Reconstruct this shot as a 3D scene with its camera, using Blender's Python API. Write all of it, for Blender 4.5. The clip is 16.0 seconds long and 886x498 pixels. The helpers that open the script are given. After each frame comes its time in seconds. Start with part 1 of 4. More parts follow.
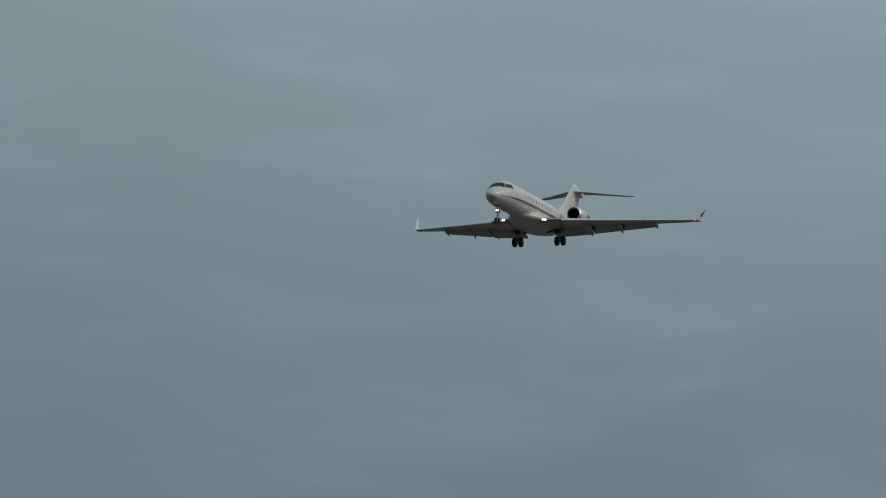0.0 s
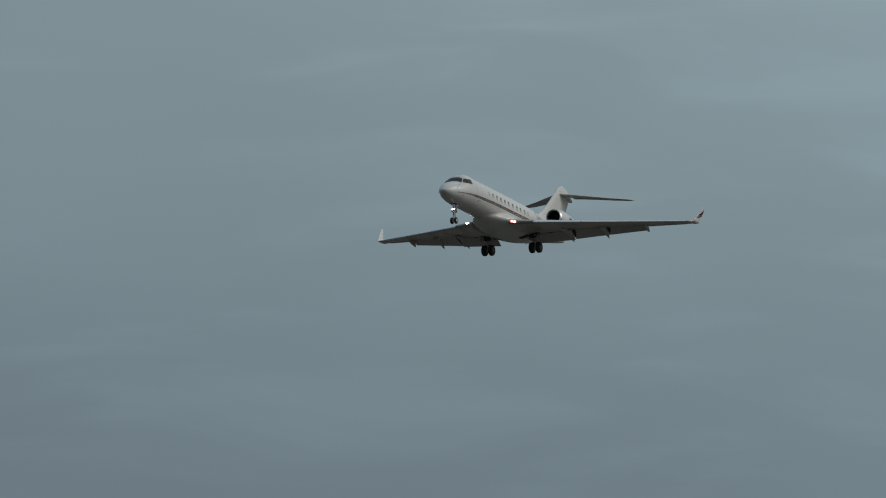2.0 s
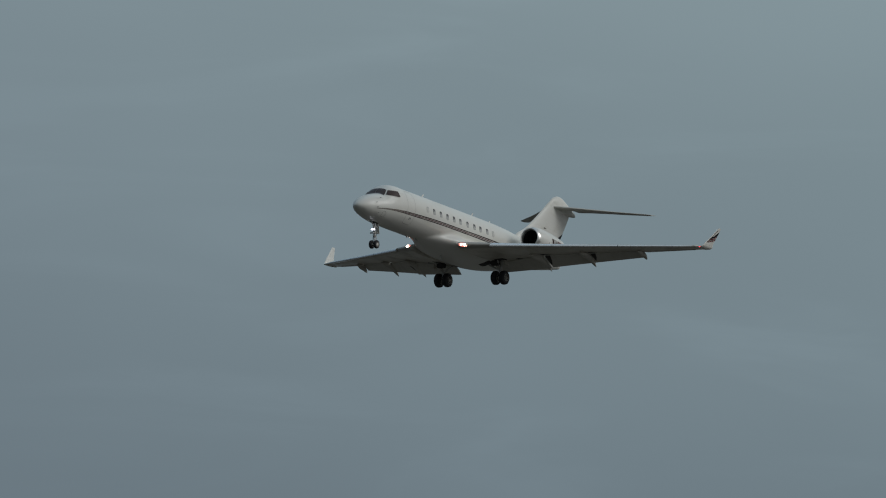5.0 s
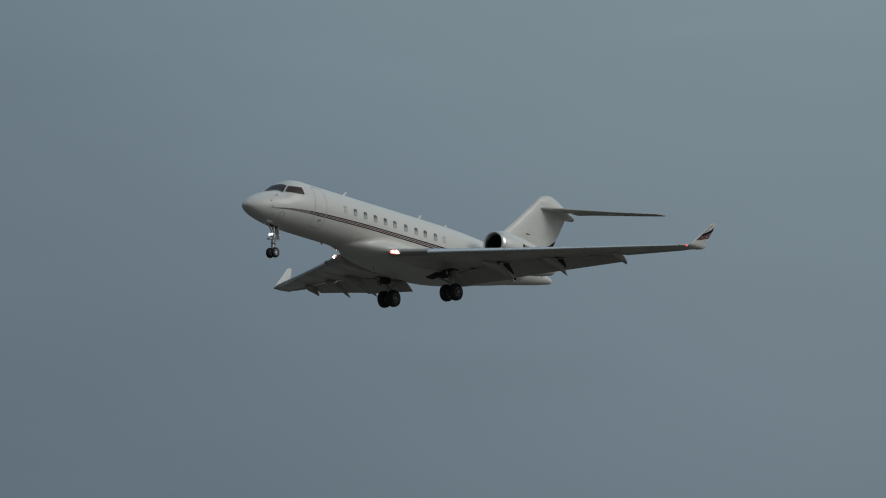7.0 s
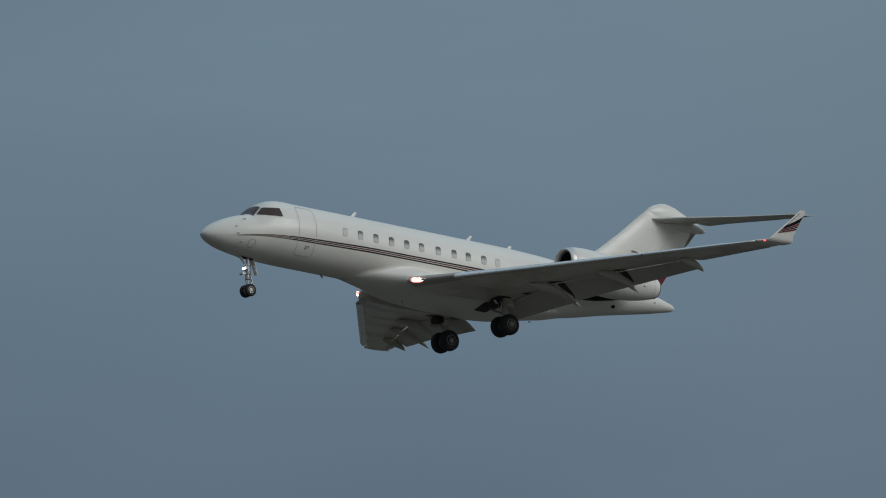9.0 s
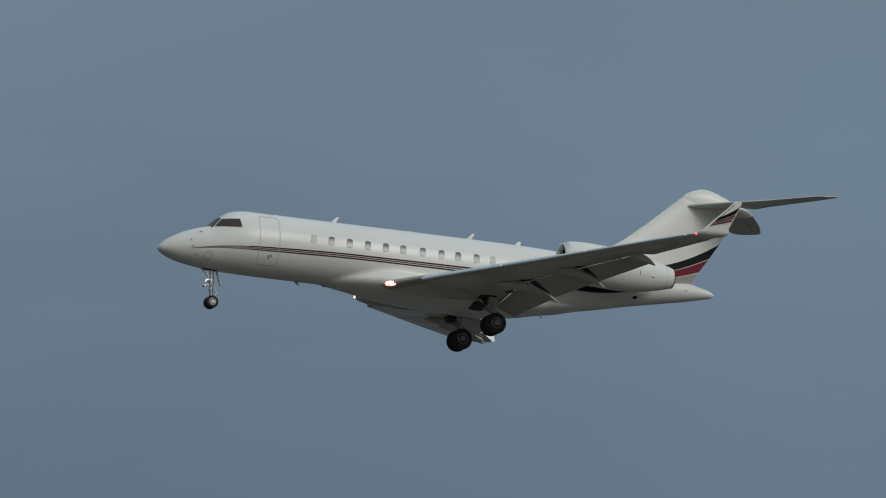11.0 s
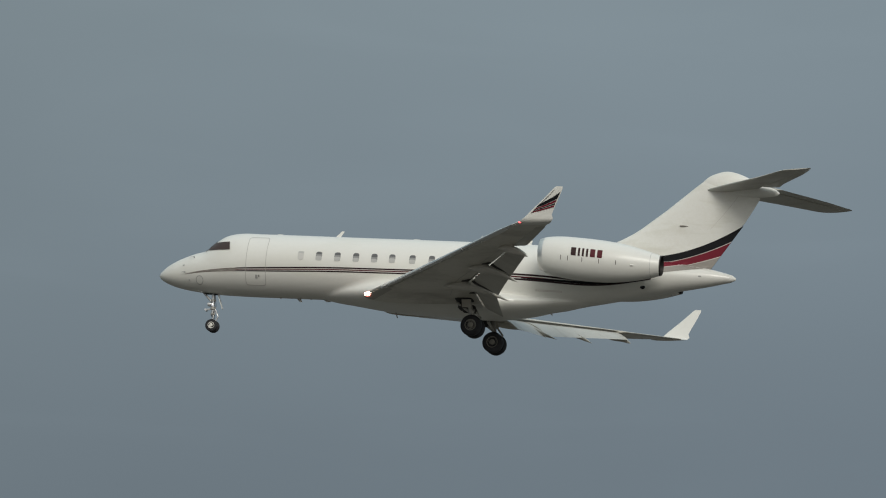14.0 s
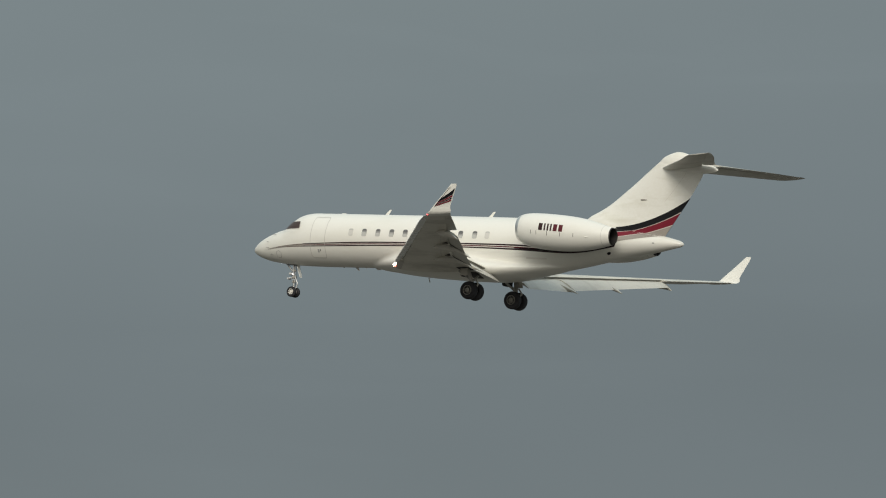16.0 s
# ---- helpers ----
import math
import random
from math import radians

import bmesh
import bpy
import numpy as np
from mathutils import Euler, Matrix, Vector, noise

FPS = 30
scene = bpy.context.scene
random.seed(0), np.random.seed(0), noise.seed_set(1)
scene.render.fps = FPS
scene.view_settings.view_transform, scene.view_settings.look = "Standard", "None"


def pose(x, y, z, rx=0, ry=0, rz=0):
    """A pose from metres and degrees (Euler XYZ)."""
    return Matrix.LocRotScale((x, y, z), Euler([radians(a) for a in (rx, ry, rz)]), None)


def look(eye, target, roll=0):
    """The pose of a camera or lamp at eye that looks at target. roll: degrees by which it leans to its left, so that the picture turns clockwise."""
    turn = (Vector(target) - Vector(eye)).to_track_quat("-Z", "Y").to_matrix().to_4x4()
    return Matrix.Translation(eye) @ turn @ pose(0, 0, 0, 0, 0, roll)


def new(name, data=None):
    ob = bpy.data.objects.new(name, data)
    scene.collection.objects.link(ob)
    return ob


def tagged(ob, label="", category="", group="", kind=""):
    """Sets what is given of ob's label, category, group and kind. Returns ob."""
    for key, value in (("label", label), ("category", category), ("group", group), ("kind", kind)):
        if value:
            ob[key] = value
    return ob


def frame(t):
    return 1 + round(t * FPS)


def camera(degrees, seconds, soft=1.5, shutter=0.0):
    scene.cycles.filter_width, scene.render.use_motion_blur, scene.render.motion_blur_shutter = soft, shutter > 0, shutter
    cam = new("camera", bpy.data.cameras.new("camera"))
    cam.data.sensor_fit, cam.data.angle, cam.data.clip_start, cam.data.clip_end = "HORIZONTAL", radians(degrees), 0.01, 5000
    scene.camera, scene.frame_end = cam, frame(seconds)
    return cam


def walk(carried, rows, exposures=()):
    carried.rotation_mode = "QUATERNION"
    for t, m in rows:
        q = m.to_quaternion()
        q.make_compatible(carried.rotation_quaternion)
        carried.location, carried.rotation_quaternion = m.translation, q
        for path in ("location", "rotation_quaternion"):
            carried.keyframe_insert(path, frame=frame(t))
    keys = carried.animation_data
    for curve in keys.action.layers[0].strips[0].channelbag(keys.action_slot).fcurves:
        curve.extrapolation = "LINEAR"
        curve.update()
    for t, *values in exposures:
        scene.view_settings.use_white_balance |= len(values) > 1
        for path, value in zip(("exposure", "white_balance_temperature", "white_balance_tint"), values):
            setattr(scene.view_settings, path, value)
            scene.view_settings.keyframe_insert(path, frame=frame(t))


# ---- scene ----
cam = camera(5.6, 16.0, soft=1.1)
EYE = (0, 0, 1.7)
walk(cam, [(t, pose(*EYE, rx, ry, rz)) for t, rx, ry, rz in (
    (0, 97.839, 0.027, -69.763),
    (0.5, 98.014, 0.237, -68.862),
    (1, 98.219, 0.493, -67.815),
    (1.5, 98.428, 0.729, -66.732),
    (2, 98.504, 0.09, -65.859),
    (2.5, 98.646, 0.309, -64.87),
    (3, 98.77, -0.103, -63.875),
    (3.5, 98.887, -0.747, -62.812),
    (4, 98.952, -1.448, -61.723),
    (4.2, 99.04, -1.705, -61.042),
    (4.5, 99.121, -1.791, -60.179),
    (4.8, 99.204, -1.876, -59.258),
    (5.1, 99.29, -1.962, -58.275),
    (5.4, 99.377, -2.048, -57.225),
    (5.7, 99.466, -2.134, -56.105),
    (6, 99.556, -2.219, -54.909),
    (6.3, 99.648, -2.305, -53.633),
    (6.5, 99.698, -1.822, -52.622),
    (7, 99.81, -1.498, -50.292),
    (7.5, 99.876, -1.367, -47.638),
    (8, 100.078, -0.498, -44.361),
    (8.5, 100.304, 0.223, -40.832),
    (9, 100.508, 0.641, -36.736),
    (9.2, 100.552, 0.861, -35.23),
    (9.5, 100.626, 0.675, -32.857),
    (9.8, 100.691, 0.488, -30.373),
    (10.1, 100.745, 0.302, -27.78),
    (10.4, 100.784, 0.115, -25.079),
    (10.7, 100.805, -0.071, -22.276),
    (11, 100.805, -0.258, -19.373),
    (11.3, 100.783, -0.444, -16.376),
    (11.5, 100.763, -0.337, -14.319),
    (12, 100.623, 0.201, -9.073),
    (12.5, 100.518, 0.603, -3.528),
    (13, 100.272, 0.422, 1.954),
    (13.5, 99.994, -0.783, 7.229),
    (14, 99.592, -1.416, 12.702),
    (14.5, 99.015, -1.618, 18.072),
    (15, 98.362, -1.297, 23.103),
    (15.5, 97.415, -1.345, 27.382),
    (16, 96.321, -2.048, 31.116),
)], exposures=((0, -0.80, 6160, 10), (4, -0.82, 6180, 10), (7, -0.83, 6130, 10), (8, -0.77, 6110, 10), (9, -0.58, 6100, 10), (11.3, -0.40, 6200, 10), (12.5, -0.16, 6370, 10), (14.5, 0.03, 6650, 10), (15.5, 0.22, 6850, 10), (16, 0.31, 6960, 10)))

# ---- world and sun ----
SUN_FROM = Vector((0.36, -0.79, 0.48)).normalized()   # direction towards the veiled sun
world = bpy.data.worlds.new("overcast_sky")
scene.world = world
world.use_nodes = True


class Nodes:
    """A short way to write node trees."""

    def __init__(self, tree):
        self.tree = tree

    def add(self, kind, ins=None, **props):
        n = self.tree.nodes.new(kind)
        for k, v in props.items():
            setattr(n, k, v)
        for k, v in (ins or {}).items():
            if isinstance(v, bpy.types.NodeSocket):
                self.tree.links.new(v, n.inputs[k])
            else:
                n.inputs[k].default_value = v
        return n

    def math(self, op, a, b=0.0, clamp=False):
        return self.add("ShaderNodeMath", {0: a, 1: b}, operation=op, use_clamp=clamp).outputs[0]

    def ramp(self, fac, stops):
        n = self.add("ShaderNodeValToRGB", {0: fac})
        el = n.color_ramp.elements
        while len(el) < len(stops):
            el.new(0.5)
        for e, (p, c) in zip(el, stops):
            e.position, e.color = p, (*c, 1) if len(c) == 3 else c
        return n.outputs[0]

    def mix(self, fac, a, b, blend="MIX"):
        n = self.add("ShaderNodeMix", data_type="RGBA", blend_type=blend)
        for k, v in ((0, fac), (6, a), (7, b)):
            if isinstance(v, bpy.types.NodeSocket):
                self.tree.links.new(v, n.inputs[k])
            else:
                n.inputs[k].default_value = v if k == 0 else (*v, 1)
        return n.outputs[2]

    def noise(self, vec, scale, detail=3.0, rough=0.5, distort=0.0):
        return self.add("ShaderNodeTexNoise", {"Vector": vec, "Scale": scale, "Detail": detail, "Roughness": rough,
                                               "Distortion": distort}).outputs[0]

    def mapped(self, vec, scale, rot=(0, 0, 0)):
        return self.add("ShaderNodeMapping", {"Vector": vec, "Scale": scale, "Rotation": rot}).outputs[0]


def build_sky():
    n = Nodes(world.node_tree)
    world.node_tree.nodes.clear()
    vec = n.add("ShaderNodeTexCoord").outputs["Generated"]
    split = n.add("ShaderNodeSeparateXYZ", {0: vec})
    clear = n.add("ShaderNodeTexSky", sky_type="NISHITA", sun_disc=False, sun_elevation=math.asin(SUN_FROM.z),
                  sun_rotation=math.atan2(SUN_FROM.x, SUN_FROM.y)).outputs[0]
    clear = n.mix(1.0, clear, (0.06, 0.06, 0.06), "MULTIPLY")
    # the cloud deck: greener grey on one side, slate blue in between, neutral grey on the other
    side = n.math("MULTIPLY_ADD", split.outputs[0], 0.5)
    side.node.inputs[2].default_value = 0.5
    tone = n.ramp(side, [(0.0, (0.150, 0.185, 0.215)), (0.24, (0.160, 0.197, 0.214)), (0.35, (0.161, 0.198, 0.224)),
                         (0.53, (0.158, 0.201, 0.246)), (0.65, (0.163, 0.216, 0.279)), (0.775, (0.164, 0.226, 0.283)), (0.80, (0.177, 0.242, 0.298)), (0.82, (0.192, 0.255, 0.307)), (0.85, (0.206, 0.265, 0.312)),
                         (0.88, (0.263, 0.326, 0.364)), (0.912, (0.332, 0.412, 0.443)), (0.94, (0.340, 0.427, 0.453)), (0.97, (0.406, 0.510, 0.536))])
    # lighter higher up
    rise = n.add("ShaderNodeMapRange", {0: split.outputs[2], 1: 0.10, 2: 0.20, 3: 0.70, 4: 1.33}).outputs[0]
    zenith = n.add("ShaderNodeMapRange", {0: split.outputs[2], 1: 0.22, 2: 0.95, 3: 1.0, 4: 2.4}).outputs[0]
    rise = n.math("MULTIPLY", rise, zenith)
    tone = n.mix(1.0, tone, rise, "MULTIPLY")
    # bluer towards the horizon, a greener grey above
    high = n.add("ShaderNodeMapRange", {0: split.outputs[2], 1: 0.09, 2: 0.21, 3: 0.0, 4: 1.0}).outputs[0]
    tone = n.mix(1.0, tone, n.ramp(high, [(0.0, (0.975, 0.982, 1.035)), (1.0, (1.02, 1.02, 0.97))]), "MULTIPLY")
    # the brighter, thinner cloud round the sun, behind the viewer
    toward = n.add("ShaderNodeVectorMath", {0: vec, 1: tuple(SUN_FROM)}, operation="DOT_PRODUCT").outputs["Value"]
    glow = n.add("ShaderNodeMapRange", {0: toward, 1: 0.1, 2: 1.0, 3: 0.0, 4: 1.0}).outputs[0]
    glow = n.math("POWER", glow, 2.0)
    tone = n.mix(glow, tone, (0.75, 0.72, 0.68))
    # long faint streaks, and broad soft masses
    long = n.mapped(vec, (1, 1, 5.0), (0.10, 0.06, 0))
    streaks = n.noise(long, 22.0, 4.0, 0.5, 0.6)
    broad = n.noise(n.mapped(vec, (1, 1, 2.2), (0.05, 0, 0)), 9.0, 3.0, 0.45)
    amount = n.add("ShaderNodeMapRange", {0: split.outputs[0], 1: 0.78, 2: 0.96, 3: 0.09, 4: 0.46}).outputs[0]
    streaks = n.add("ShaderNodeMapRange", {0: streaks, 1: 0.46, 2: 0.80, 3: -0.04, 4: 0.36}, interpolation_type="SMOOTHSTEP").outputs[0]
    streaks = n.math("MULTIPLY", streaks, amount)
    broad = n.math("MULTIPLY", n.math("SUBTRACT", broad, 0.5), 0.36)
    varied = n.math("ADD", n.math("ADD", streaks, broad), 1.0)
    tone = n.mix(1.0, tone, varied, "MULTIPLY")
    colour = n.mix(0.93, clear, tone)
    back = n.add("ShaderNodeBackground", {0: colour, 1: 1.0})
    out = n.add("ShaderNodeOutputWorld", {0: back.outputs[0]})
    return out


build_sky()
sun = new("sun", bpy.data.lights.new("sun", "SUN"))
sun.data.energy, sun.data.angle, sun.data.color = 1.32, radians(24), (1.0, 0.98, 0.91)
sun.matrix_world = look(SUN_FROM * 900, (0, 0, 0))

# ---- materials ----
def material(name, base, rough=0.4, metal=0.0, grain=None, coat=0.0, bump=0.0, scale=3.0, stain=None, stretch=(0.25, 1, 1)):
    """A procedural surface: base colour, fine grain, broad stains, gloss that varies, slight relief."""
    m = bpy.data.materials.new(name)
    m.use_nodes = True
    n = Nodes(m.node_tree)
    b = m.node_tree.nodes["Principled BSDF"]
    vec = n.add("ShaderNodeTexCoord").outputs["Object"]
    fine = n.noise(n.mapped(vec, (1, 1, 1)), scale * 9, 4.0, 0.6)
    wide = n.noise(n.mapped(vec, stretch), scale, 4.0, 0.6, 0.4)
    colour = n.mix(n.add("ShaderNodeMapRange", {0: fine, 1: 0.35, 2: 0.7, 3: 0.0, 4: 1.0}).outputs[0], base,
                   grain or tuple(c * 0.93 for c in base))
    colour = n.mix(n.add("ShaderNodeMapRange", {0: wide, 1: 0.5, 2: 0.78, 3: 0.0, 4: 0.6}).outputs[0], colour,
                   stain or tuple(c * 0.82 for c in base))
    m.node_tree.links.new(colour, b.inputs["Base Color"])
    r = n.add("ShaderNodeMapRange", {0: wide, 1: 0.3, 2: 0.7, 3: max(0.04, rough - 0.07), 4: rough + 0.1}).outputs[0]
    m.node_tree.links.new(r, b.inputs["Roughness"])
    b.inputs["Metallic"].default_value = metal
    b.inputs["Coat Weight"].default_value = coat
    b.inputs["Coat Roughness"].default_value = 0.12
    if bump:
        bm_ = n.add("ShaderNodeBump", {"Height": wide, "Strength": bump, "Distance": 0.02})
        m.node_tree.links.new(bm_.outputs[0], b.inputs["Normal"])
    return m


def glowing(name, colour, strength):
    m = bpy.data.materials.new(name)
    m.use_nodes = True
    b = m.node_tree.nodes["Principled BSDF"]
    b.inputs["Base Color"].default_value = (0.8, 0.8, 0.8, 1)
    b.inputs["Emission Color"].default_value = (*colour, 1)
    b.inputs["Emission Strength"].default_value = strength
    return m


WHITE = material("white_gloss_paint", (0.79, 0.785, 0.74), 0.36, grain=(0.775, 0.77, 0.725), coat=0.15, scale=0.9, stain=(0.69, 0.68, 0.605), bump=0.06)
WING = material("light_grey_wing_paint", (0.68, 0.655, 0.585), 0.38, coat=0.15, scale=0.55, stain=(0.165, 0.145, 0.118), stretch=(0.6, 1, 1), bump=0.08)
TAIL = material("grey_tailplane_paint", (0.55, 0.54, 0.495), 0.42, scale=0.9, stain=(0.38, 0.36, 0.31), bump=0.06)
FLAP = material("worn_grey_flap_paint", (0.54, 0.525, 0.475), 0.42, scale=1.2, stain=(0.33, 0.31, 0.28), bump=0.1)
WELLSHADE = material("dark_well_and_shade", (0.04, 0.038, 0.036), 0.7, scale=2)
SLAT = material("bare_metal_leading_edge", (0.88, 0.88, 0.87), 0.27, metal=0.92, scale=1.5, bump=0.05)
CHROME = material("polished_intake_lip", (0.80, 0.79, 0.77), 0.40, metal=1.0, scale=2)
STEEL = material("gear_steel", (0.72, 0.73, 0.74), 0.35, metal=0.4, scale=6, stain=(0.35, 0.35, 0.36))
RUBBER = material("tyre_rubber", (0.018, 0.018, 0.022), 0.75, scale=8, bump=0.2)
HUB = material("wheel_hub_paint", (0.24, 0.23, 0.205), 0.5, metal=0.3, scale=8, stain=(0.2, 0.18, 0.15))
LEGDARK = material("dull_main_gear_paint", (0.50, 0.49, 0.46), 0.5, metal=0.15, scale=6, stain=(0.22, 0.21, 0.20))
BOOT = material("brown_grey_leading_edge", (0.46, 0.44, 0.40), 0.36, metal=0.3, scale=2, stain=(0.30, 0.28, 0.25))
NOSEHUB = material("pale_nose_wheel_paint", (0.82, 0.80, 0.74), 0.4, scale=8, stain=(0.4, 0.38, 0.32))
BLACK = material("black_livery_paint", (0.006, 0.006, 0.008), 0.6, scale=1.5)
MAROON = material("maroon_livery_paint", (0.18, 0.009, 0.024), 0.45, scale=1.5)
PINSTRIPE = material("pale_pinstripe_paint", (0.62, 0.58, 0.54), 0.35, scale=2)
GREYBAND = material("warm_grey_livery_paint", (0.31, 0.285, 0.255), 0.38, scale=1.5)
SEAM = material("grey_panel_seam", (0.42, 0.42, 0.41), 0.6, scale=6)
MARK = material("dark_red_brown_marking", (0.035, 0.013, 0.013), 0.6, scale=5)
MARKRED = material("dark_red_marking", (0.10, 0.012, 0.02), 0.6, scale=5)
FAN = material("dark_fan_titanium", (0.06, 0.06, 0.065), 0.35, metal=0.7, scale=5)
NOZZLE = material("dark_heated_nozzle", (0.045, 0.042, 0.042), 0.5, metal=0.6, scale=5)
# two greys that paint light and shade into the cabin windows
MIDGREY = material("painted_window_midtone", (0.29, 0.29, 0.285), 0.3, scale=4)
HALFLIT = material("painted_window_shading", (0.50, 0.50, 0.485), 0.3, scale=4)
DARKLINE = material("dark_maroon_stripe_paint", (0.024, 0.008, 0.011), 0.45, scale=1.5)
FINWHITE = material("white_fin_paint_with_grime", (0.79, 0.785, 0.74), 0.38, grain=(0.765, 0.755, 0.70), coat=0.1, scale=1.1, stain=(0.57, 0.55, 0.46), stretch=(0.5, 1, 1.6), bump=0.06)
PALESTRIPE = material("paler_brown_stripe", (0.17, 0.130, 0.112), 0.4, scale=1.5)
DOORSEAM = material("faint_door_seam", (0.54, 0.53, 0.50), 0.6, scale=6)
SHADE = material("lowered_window_blind", (0.62, 0.61, 0.58), 0.5, scale=4)
GLASS = bpy.data.materials.new("dark_cabin_glass")
GLASS.use_nodes = True
_g = GLASS.node_tree.nodes["Principled BSDF"]
_g.inputs["Base Color"].default_value = (0.14, 0.142, 0.145, 1)
_g.inputs["Roughness"].default_value = 0.25
_g.inputs["Specular IOR Level"].default_value = 0.2
COCKPIT = bpy.data.materials.new("tinted_cockpit_glass")
COCKPIT.use_nodes = True
_g = COCKPIT.node_tree.nodes["Principled BSDF"]
_g.inputs["Base Color"].default_value = (0.065, 0.045, 0.042, 1)
_g.inputs["Roughness"].default_value = 0.30
_g.inputs["Specular IOR Level"].default_value = 0.25
for m, level in ((BLACK, 0.2), (MAROON, 0.25), (MARK, 0.25), (MARKRED, 0.25), (DARKLINE, 0.25)):
    m.node_tree.nodes["Principled BSDF"].inputs["Specular IOR Level"].default_value = level
LAMP = glowing("lit_landing_lamp", (1.0, 0.82, 0.62), 26.0)
# lens emission stands in for the red halo round the landing lamps
LENSHALO = glowing("lamp_lens_with_halo", (1.0, 0.23, 0.17), 3.6)
TAXI = glowing("lit_taxi_lamp", (0.95, 0.95, 1.0), 8.0)
NAVRED = glowing("lit_red_navigation_lamp", (1.0, 0.02, 0.03), 4.0)
GRASS = material("dull_airfield_grass", (0.074, 0.067, 0.056), 0.9, scale=0.05, stain=(0.092, 0.083, 0.068), stretch=(1, 1, 1))


# ---- mesh tools ----
def part(name, bm, mat, parent, label="", smooth=True, sharp=40):
    me = bpy.data.meshes.new(name)
    bmesh.ops.recalc_face_normals(bm, faces=bm.faces)
    for f in bm.faces:
        f.smooth = smooth
    if smooth:
        for e in bm.edges:
            if len(e.link_faces) == 2 and e.calc_face_angle(0) > radians(sharp):
                e.smooth = False
    bm.to_mesh(me)
    bm.free()
    for m in (mat if isinstance(mat, (list, tuple)) else [mat]):
        me.materials.append(m)
    ob = new(name, me)
    ob.parent = parent
    return tagged(ob, label)


def loft(rings, cap=True, closed=True, bm=None):
    """Skin a row of rings of equal length."""
    bm = bm or bmesh.new()
    vs = [[bm.verts.new(p) for p in r] for r in rings]
    k = len(rings[0])
    for a, b in zip(vs, vs[1:]):
        for i in range(k if closed else k - 1):
            j = (i + 1) % k
            bm.faces.new((a[i], a[j], b[j], b[i]))
    if cap and closed:
        bm.faces.new(vs[0][::-1])
        bm.faces.new(vs[-1])
    return bm


def circle(c, r, axis="x", n=24, squash=1.0):
    out = []
    for i in range(n):
        a = 2 * math.pi * i / n
        u, v = r * math.cos(a), r * math.sin(a) * squash
        out.append((c[0], c[1] + u, c[2] + v) if axis == "x" else (c[0] + u, c[1], c[2] + v) if axis == "y" else (c[0] + u, c[1] + v, c[2]))
    return out


def rod(a, b, r, r2=None, n=12, bm=None):
    """A round bar from a to b."""
    a, b = Vector(a), Vector(b)
    q = (b - a).to_track_quat("Z", "Y")
    rings = []
    for p, rr in ((a, r), (b, r2 or r)):
        rings.append([p + q @ Vector((rr * math.cos(2 * math.pi * i / n), rr * math.sin(2 * math.pi * i / n), 0)) for i in range(n)])
    return loft(rings, bm=bm)


def block(lo, hi, bm=None, m=None):
    bm = bm or bmesh.new()
    res = bmesh.ops.create_cube(bm, size=1.0)
    for v in res["verts"]:
        v.co = Vector([l + (c + 0.5) * (h - l) for c, l, h in zip(v.co, lo, hi)])
        if m:
            v.co = m @ v.co
    return bm


def lerp_rows(rows, x):
    """Smooth (Catmull-Rom) reading of rows (x, a, b, ...) at x."""
    if x <= rows[0][0]:
        return rows[0][1:]
    if x >= rows[-1][0]:
        return rows[-1][1:]
    i = max(k for k in range(len(rows) - 1) if rows[k][0] <= x)
    p1, p2 = rows[i], rows[i + 1]
    p0, p3 = rows[max(i - 1, 0)], rows[min(i + 2, len(rows) - 1)]
    h = p2[0] - p1[0]
    u = (x - p1[0]) / h
    out = []
    for k in range(1, len(p1)):
        m1 = (p2[k] - p0[k]) / (p2[0] - p0[0]) * h
        m2 = (p3[k] - p1[k]) / (p3[0] - p1[0]) * h
        out.append((2*u**3 - 3*u**2 + 1) * p1[k] + (u**3 - 2*u**2 + u) * m1 + (-2*u**3 + 3*u**2) * p2[k] + (u**3 - u**2) * m2)
    return out


# ---- ground ----
def build_ground():
    bm = bmesh.new()
    n, half = 40, 4500
    for i in range(n + 1):
        for j in range(n + 1):
            bm.verts.new((-half + 2 * half * i / n, -half + 2 * half * j / n, 0))
    bm.verts.ensure_lookup_table()
    for i in range(n):
        for j in range(n):
            a = i * (n + 1) + j
            bm.faces.new([bm.verts[k] for k in (a, a + n + 1, a + n + 2, a + 1)])
    me = bpy.data.meshes.new("ground")
    bm.to_mesh(me)
    bm.free()
    me.materials.append(GRASS)
    tagged(new("ground", me), "dull dry airfield grass below the flight path", "ground", kind="structure")


build_ground()

# ---- the jet: x runs aft from the nose, y to starboard, z up; metres ----
jet = tagged(new("business_jet"), "white twin-engine business jet, maroon and black stripes, wheels down", "aircraft")

